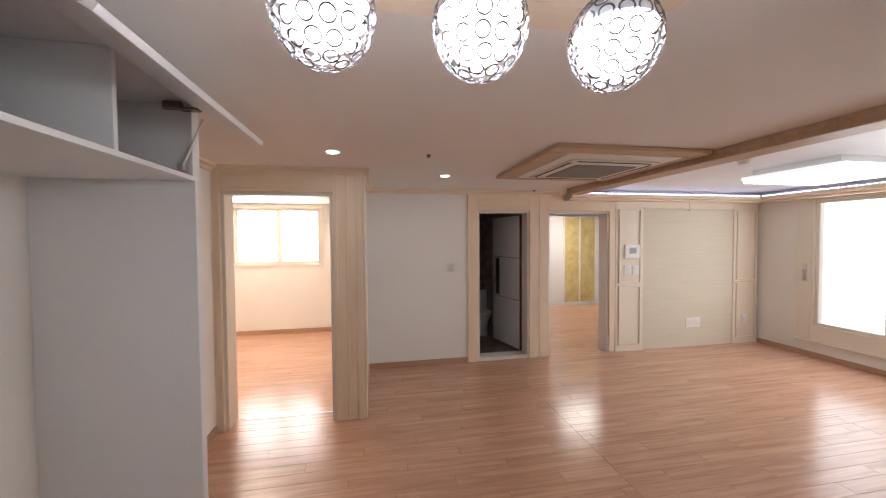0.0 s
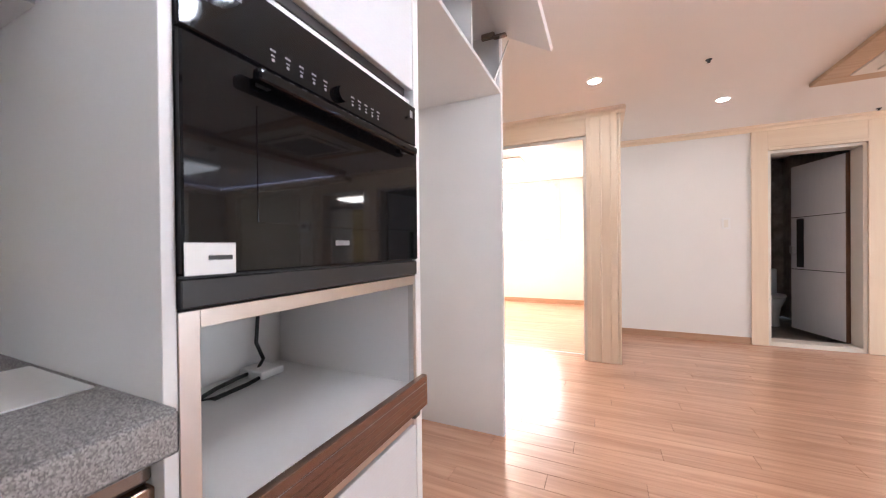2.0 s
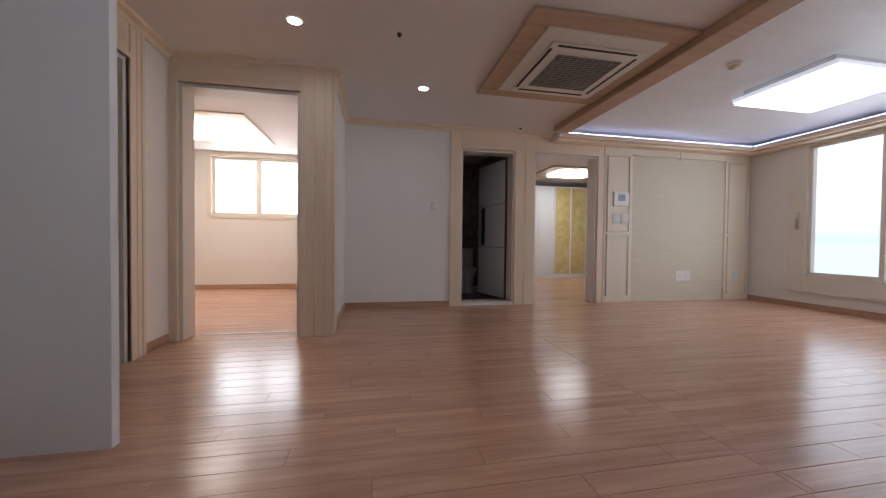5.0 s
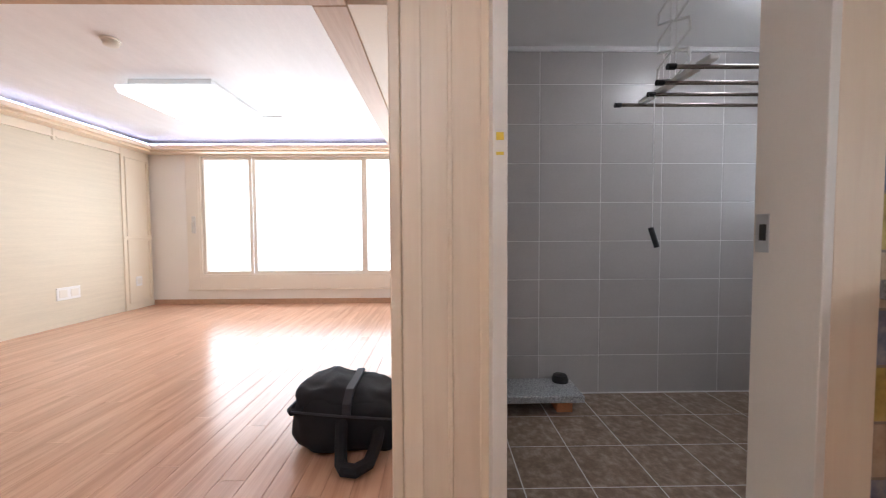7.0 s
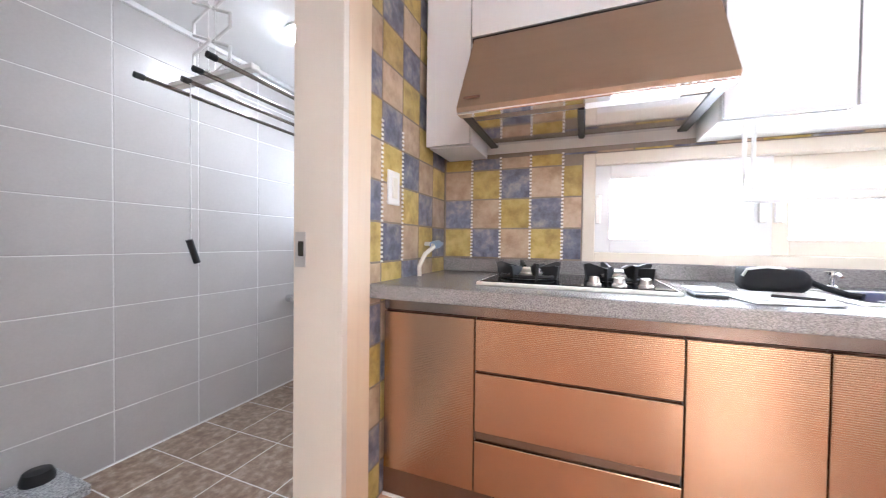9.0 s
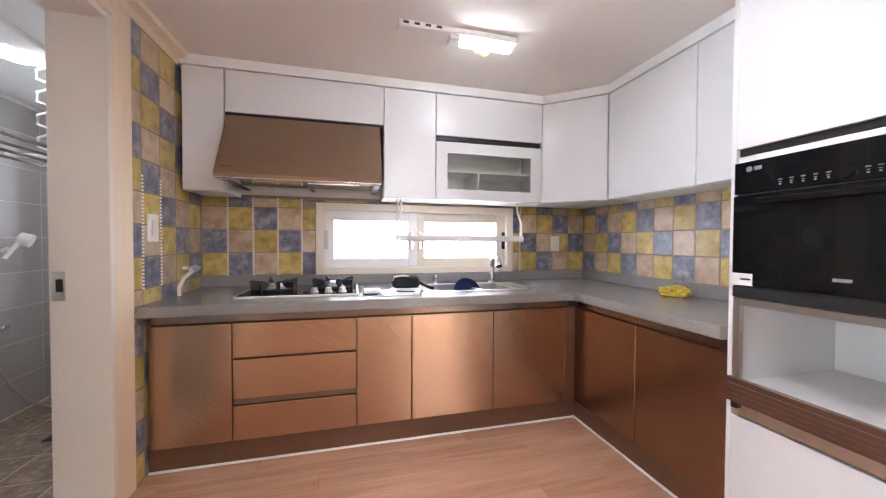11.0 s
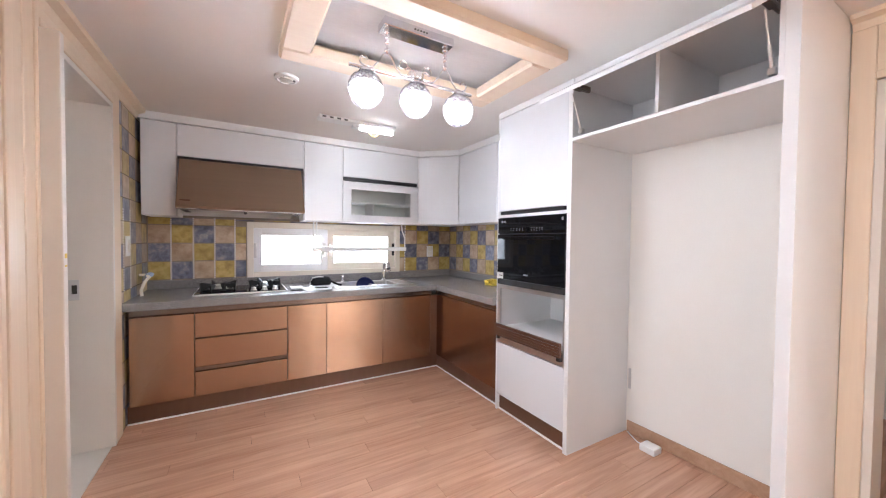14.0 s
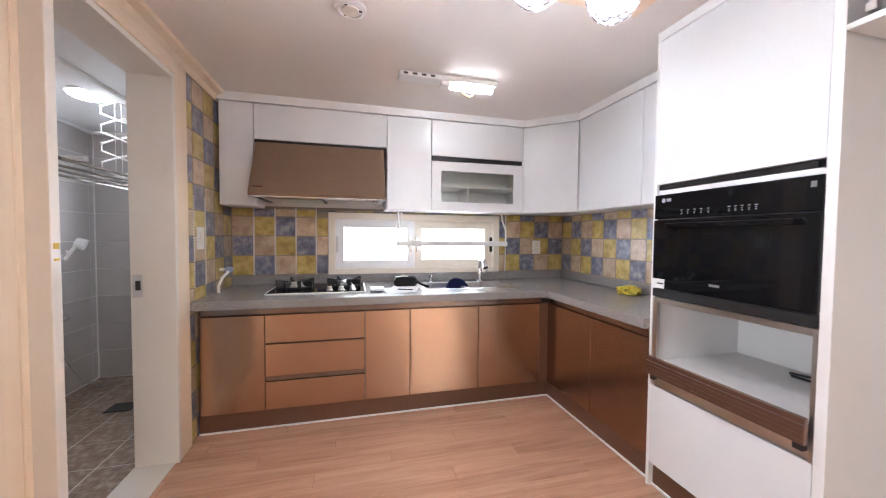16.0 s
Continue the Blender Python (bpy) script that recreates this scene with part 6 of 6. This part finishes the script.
# ---- wardrobe room ----
for k, (x0, x1, m, lbl) in enumerate(((-2.96, -2.1, M_WHITE, "white two-door built-in wardrobe with chrome knobs"), (-3.86, -2.96, M_YELLOWDOOR, "golden double-door built-in wardrobe"), (-4.7, -3.86, M_WHITE, "white two-door built-in wardrobe with chrome knobs"), (-2.1, -1.2, M_WHITE, "white two-door built-in wardrobe with chrome knobs"))):
    w = thing("wardrobe", ((x0 + x1) / 2, -10.3, 0), lbl, "wardrobe", "built-in wardrobes")
    slab("body", M_WHITE, w, x0, x1, -10.75, -10.12, 0.05, 2.32)
    for a0, a1, s in ((x0 + 0.004, (x0 + x1) / 2 - 0.002, 1), ((x0 + x1) / 2 + 0.002, x1 - 0.004, -1)):
        d = slab("door", M_WHITE, w, a0, a1, -10.118, -10.098, 0.07, 2.31, 0.002)
        if m is not M_WHITE:
            slab("door_panel", m, d, a0 + 0.015, a1 - 0.03, -10.0985, -10.092, 0.09, 2.29, 0.001)
        kx = a1 - 0.03 if s > 0 else a0 + 0.03
        b = bmesh.new()
        ball(b, (kx, -10.08, 1.12), 0.016, u=10, v=8)
        part("knob", b, M_CHROME, d, "round knob", True)
    slab("plinth", M_WHITE, w, x0, x1, -10.115, -10.105, 0.0, 0.055, 0.001)
wl = thing("wardrobe_room_lamp", (-2.6, -8.9, 2.45), "flat square ceiling lamp, lit", "ceiling lamp")
slab("diffuser", M_LAMPW, wl, -3.15, -2.3, -9.25, -8.65, 2.37, 2.42, 0.01, "glowing diffuser")
slab("base", M_BEAM, wl, -3.5, -2.0, -9.6, -8.4, 2.42, 2.449, 0.01, "wooden surround")

# ---- small bedroom ----
bl = thing("bedroom_lamp", (3.9, -7.2, CEIL), "flat glowing ceiling lamp in the bedroom", "ceiling lamp")
slab("diffuser", M_LAMPB, bl, 3.4, 4.4, -7.7, -6.9, 2.35, 2.42, 0.01, "glowing diffuser")
slab("surround", M_CREAM, bl, 3.1, 4.7, -8.0, -6.6, 2.408, 2.429, 0.01, "cream ceiling surround")
bd2 = thing("bedroom_door", (2.2, -5.44, 0), "pale bedroom door opened into the room", "door")
slab("leaf", M_TRIM, bd2, 2.135, 2.172, -6.30, -5.46, 0.01, 2.16, 0.003)
slab("edge_strip", M_JAMB, bd2, 2.136, 2.171, -5.462, -5.455, 0.01, 2.16, 0.001)
for z in (0.3, 1.15, 1.9):
    slab("hinge", M_STEEL, bd2, 2.172, 2.182, -5.47, -5.445, z, z + 0.09, 0.001)
tb = thing("bedroom_threshold", (2.62, -5.43, 0), "thin metal floor joint in the bedroom doorway", "floor joint", kind="structure")
slab("bar", M_STEEL, tb, 2.2, 3.04, -5.425, -5.405, 0.001, 0.005, 0.001)

# ---- planks of the floor ----
PW, PLN = 0.118, 1.21


def plank_mesh(length, width):
    bm = bmesh.new()
    box(bm, 0.0006, length - 0.0006, 0.0006, width - 0.0006, -0.006, 0.0)
    bmesh.ops.bevel(bm, geom=[e for e in bm.edges if e.verts[0].co.z > -0.001 and e.verts[1].co.z > -0.001], offset=0.0012, segments=1, affect="EDGES")
    return mesh("plank", bm, M_FLOOR)


floor_ob = bpy.data.objects["floor"]
kinds = {}
rest_v, rest_f = [], []


def lay(x0, x1, y0, y1, single):
    """Rows of planks along x, each row started at another offset and cut at the walls."""
    r = math.floor(y0 / PW)
    while r * PW < y1 - 0.002:
        ya, yb = max(y0, r * PW), min(y1, (r + 1) * PW)
        x = math.floor((x0 - (r * 0.437) % PLN) / PLN) * PLN + (r * 0.437) % PLN
        while x < x1 - 0.002:
            a, b = max(x, x0), min(x + PLN, x1)
            if b - a > 0.01 and yb - ya > 0.004:
                if single:
                    key = (round(b - a, 3), round(yb - ya, 3))
                    if key not in kinds:
                        kinds[key] = plank_mesh(*key)
                    ob = new("plank", kinds[key])
                    ob.location = (a, ya, 0)
                    ob.parent = floor_ob
                else:
                    i = len(rest_v)
                    g, h = 0.0006, 0.0012
                    rest_v.extend([(a + g, ya + g, -0.004), (b - g, ya + g, -0.004), (b - g, yb - g, -0.004), (a + g, yb - g, -0.004), (a + h, ya + h, 0), (b - h, ya + h, 0), (b - h, yb - h, 0), (a + h, yb - h, 0)])
                    rest_f.extend([(i + 4, i + 5, i + 6, i + 7)] + [(i + k, i + (k + 1) % 4, i + 4 + (k + 1) % 4, i + 4 + k) for k in range(4)])
            x += PLN
        r += 1


lay(0.0, EAST, -5.2, -0.70, True)
lay(-2.6, 0.0, -4.4, -2.25, True)
lay(WEST, -2.6, -4.4, -2.25, False)
lay(WEST, 0.0, SOUTH, -4.4, False)
lay(0.0, EAST, -5.24, -5.2, False)
lay(0.0, 1.9, SOUTH, -5.24, False)
lay(1.9, 5.4, -8.7, -5.24, False)
lay(EAST, 5.2, -5.24, -3.4, False)
lay(-4.95, -0.76, -10.2, SOUTH, False)
me = bpy.data.meshes.new("far_planks")
me.from_pydata(rest_v, [], rest_f)
me.materials.append(M_FLOOR)
fp = new("far_planks", me)
fp.parent = floor_ob
tagged(fp, "warm brown laminate planks", kind="stuff")


# ---- tiles ----
def tile_mesh(name, dx, dy, dz, material, face, bev):
    """A tile with rounded front edges; face: the axis that it looks along."""
    bm = bmesh.new()
    box(bm, 0, dx, 0, dy, 0, dz)
    def front(v):
        return {"-y": v.co.y < 1e-5, "+x": v.co.x > dx - 1e-5, "-x": v.co.x < 1e-5, "+z": v.co.z > dz - 1e-5}[face]
    bmesh.ops.bevel(bm, geom=[e for e in bm.edges if front(e.verts[0]) and front(e.verts[1])], offset=bev, segments=1, affect="EDGES")
    return mesh(name, bm, material)


TW, TH, JT = 0.170, 0.170, 0.0055
TWR, TWE, TWW = 0.165, 0.160, 0.180     # widths laid from the right corner, on the east and on the west wall
TZ0 = 1.001
SEQ = (M_YEL, M_BLU, M_TAN)
tile_kinds = {}
splash = {n: structure("tile_bed_" + n, M_GROUTK, list(b), "brown grout bed of the kitchen tiles", "tile bed") for n, b in (
    ("north", ((0.0, 0.80, -0.0125, -0.0005, 0.86, 1.60), (2.47, EAST, -0.0125, -0.0005, 0.86, 1.60), (0.80, 2.47, -0.0125, -0.0005, 0.86, 0.985), (0.80, 2.47, -0.0125, -0.0005, 1.56, 1.60))), ("west", ((0.0005, 0.0125, -0.833, -0.0125, 0.0, CEIL - 0.07),)), ("east", ((EAST - 0.0125, EAST - 0.0005, TE, -0.0125, 0.86, 1.60),)))}


def put_tile(kind, face, x, y, z, dx, dy, dz, material, parent):
    key = (kind, round(dx, 3), round(dy, 3), round(dz, 3), material.name)
    if key not in tile_kinds:
        tile_kinds[key] = tile_mesh(kind, dx, dy, dz, material, face, 0.0025)
    ob = new(kind, tile_kinds[key])
    ob.location = (x, y, z)
    ob.parent = parent


for r in range(0, 4):
    z0, z1 = TZ0 + r * TH, min(TZ0 + (r + 1) * TH, 1.58)
    zz = 1.562 if r == 3 else z0
    for c in range(0, 10):
        x0, x1 = 0.020 + c * TW, 0.020 + (c + 1) * TW
        if r < 3:
            x1 = min(x1, 0.80)
        if x1 - x0 > 0.02 and x0 < 1.6:
            put_tile("tile", "-y", x0, -0.0135, (zz if x0 > 0.7 else z0) + JT / 2, x1 - x0 - JT, 0.006, z1 - (zz if x0 > 0.7 else z0) - JT, SEQ[(c + r) % 3], splash["north"])
    for k in range(0, 10):
        x1, x0 = EAST - 0.016 - k * TWR, EAST - 0.016 - (k + 1) * TWR
        if r < 3:
            x0 = max(x0, 2.47)
        if x1 - x0 > 0.02 and x0 > 1.71:
            put_tile("tile", "-y", x0, -0.0135, (zz if x0 < 2.47 else z0) + JT / 2, x1 - x0 - JT, 0.006, z1 - (zz if x0 < 2.47 else z0) - JT, SEQ[(r - k) % 3], splash["north"])
for r in range(-6, 9):
    z0, z1 = max(TZ0 + r * TH, 0.004), min(TZ0 + (r + 1) * TH, CEIL - 0.075)
    for c in range(5):
        y1, y0 = -0.022 - c * TWW, max(-0.022 - (c + 1) * TWW, -0.831)
        if z1 - z0 > 0.02 and y1 - y0 > 0.02:
            put_tile("tile", "+x", 0.0075, y0 + JT / 2, z0 + JT / 2, 0.006, y1 - y0 - JT, z1 - z0 - JT, SEQ[(1 + r - c) % 3], splash["west"])
for r in range(0, 4):
    z0, z1 = TZ0 + r * TH, min(TZ0 + (r + 1) * TH, 1.58)
    for c in range(12):
        y1, y0 = -0.014 - c * TWE, max(-0.014 - (c + 1) * TWE, TE + 0.004)
        if y1 - y0 > 0.02 and z1 - z0 > 0.012:
            put_tile("tile", "-x", EAST - 0.0135, y0 + JT / 2, z0 + JT / 2, 0.006, y1 - y0 - JT, z1 - z0 - JT, SEQ[(c + r + 1) % 3], splash["east"])


def bead_strip(parent, axis, u, z0, z1):
    bm = bmesh.new()
    z = z0
    while z < z1:
        if axis == "x":
            box(bm, u - 0.0065, u + 0.0065, -0.0185, -0.0130, z, z + 0.010, 0.001)
        else:
            box(bm, 0.0130, 0.0185, u - 0.0065, u + 0.0065, z, z + 0.010, 0.001)
        z += 0.019
    part("bead_strip", bm, M_BEAD, parent, "pearly bead strip")


for c in (1, 2, 3, 4):
    bead_strip(splash["north"], "x", 0.020 + c * TW - 0.003, TZ0, 1.575)
bead_strip(splash["north"], "x", EAST - 0.016 - 4 * TWR - 0.003, TZ0, 1.575)
for c in (3, 4):
    bead_strip(splash["west"], "y", -0.022 - c * TWW, 1.0, 1.60)

# laundry tiles
GW, GH = 0.427, 0.269
far, back, lfloor = bpy.data.objects["wall_laundry_far"], bpy.data.objects["wall_laundry_back"], bpy.data.objects["floor_laundry"]
for r in range(10):
    z0, z1 = LZ + r * GH, min(LZ + (r + 1) * GH, LTOP - 0.003)
    if z1 - z0 < 0.02:
        continue
    for c in range(8):
        y0, y1 = max(-2.046, -2.261 + c * GW), min(-2.261 + (c + 1) * GW, 0.79)
        if y1 - y0 > 0.02:
            put_tile("wall_tile", "+x", LX - 0.004, y0 + 0.0015, z0 + 0.0015, 0.0055, y1 - y0 - 0.003, z1 - z0 - 0.003, M_GREYT, far)
    for x0, x1 in ((LX + 0.01, -1.0), (-0.298, -0.204)):
        put_tile("wall_tile", "-y", x0, 0.793, z0 + 0.0015, x1 - x0 - 0.003, 0.006, z1 - z0 - 0.003, M_GREYT, back)
    if z1 < 1.13 or z0 > 2.15:
        put_tile("wall_tile", "-y", -1.0, 0.793, z0 + 0.0015, 0.697, 0.006, z1 - z0 - 0.003, M_GREYT, back)
FT = 0.305
for i in range(4):
    for j in range(10):
        x0, x1 = LX + 0.01 + i * FT, min(LX + 0.01 + (i + 1) * FT, -0.208)
        y0, y1 = -2.045 + j * FT, min(-2.045 + (j + 1) * FT, 0.79)
        if x1 - x0 > 0.03 and y1 - y0 > 0.03:
            put_tile("floor_tile", "+z", x0 + 0.002, y0 + 0.002, LZ - 0.0085, x1 - x0 - 0.004, y1 - y0 - 0.004, 0.006, M_FTILE, lfloor)
trim("crown_laundry_room", M_WHITE, [(LX, LX + 0.02, -2.05, 0.79, LTOP - 0.03, LTOP - 0.001), (LX + 0.02, -0.21, 0.77, 0.79, LTOP - 0.03, LTOP - 0.001)], "white ceiling edge strip", "trim", 0.004)
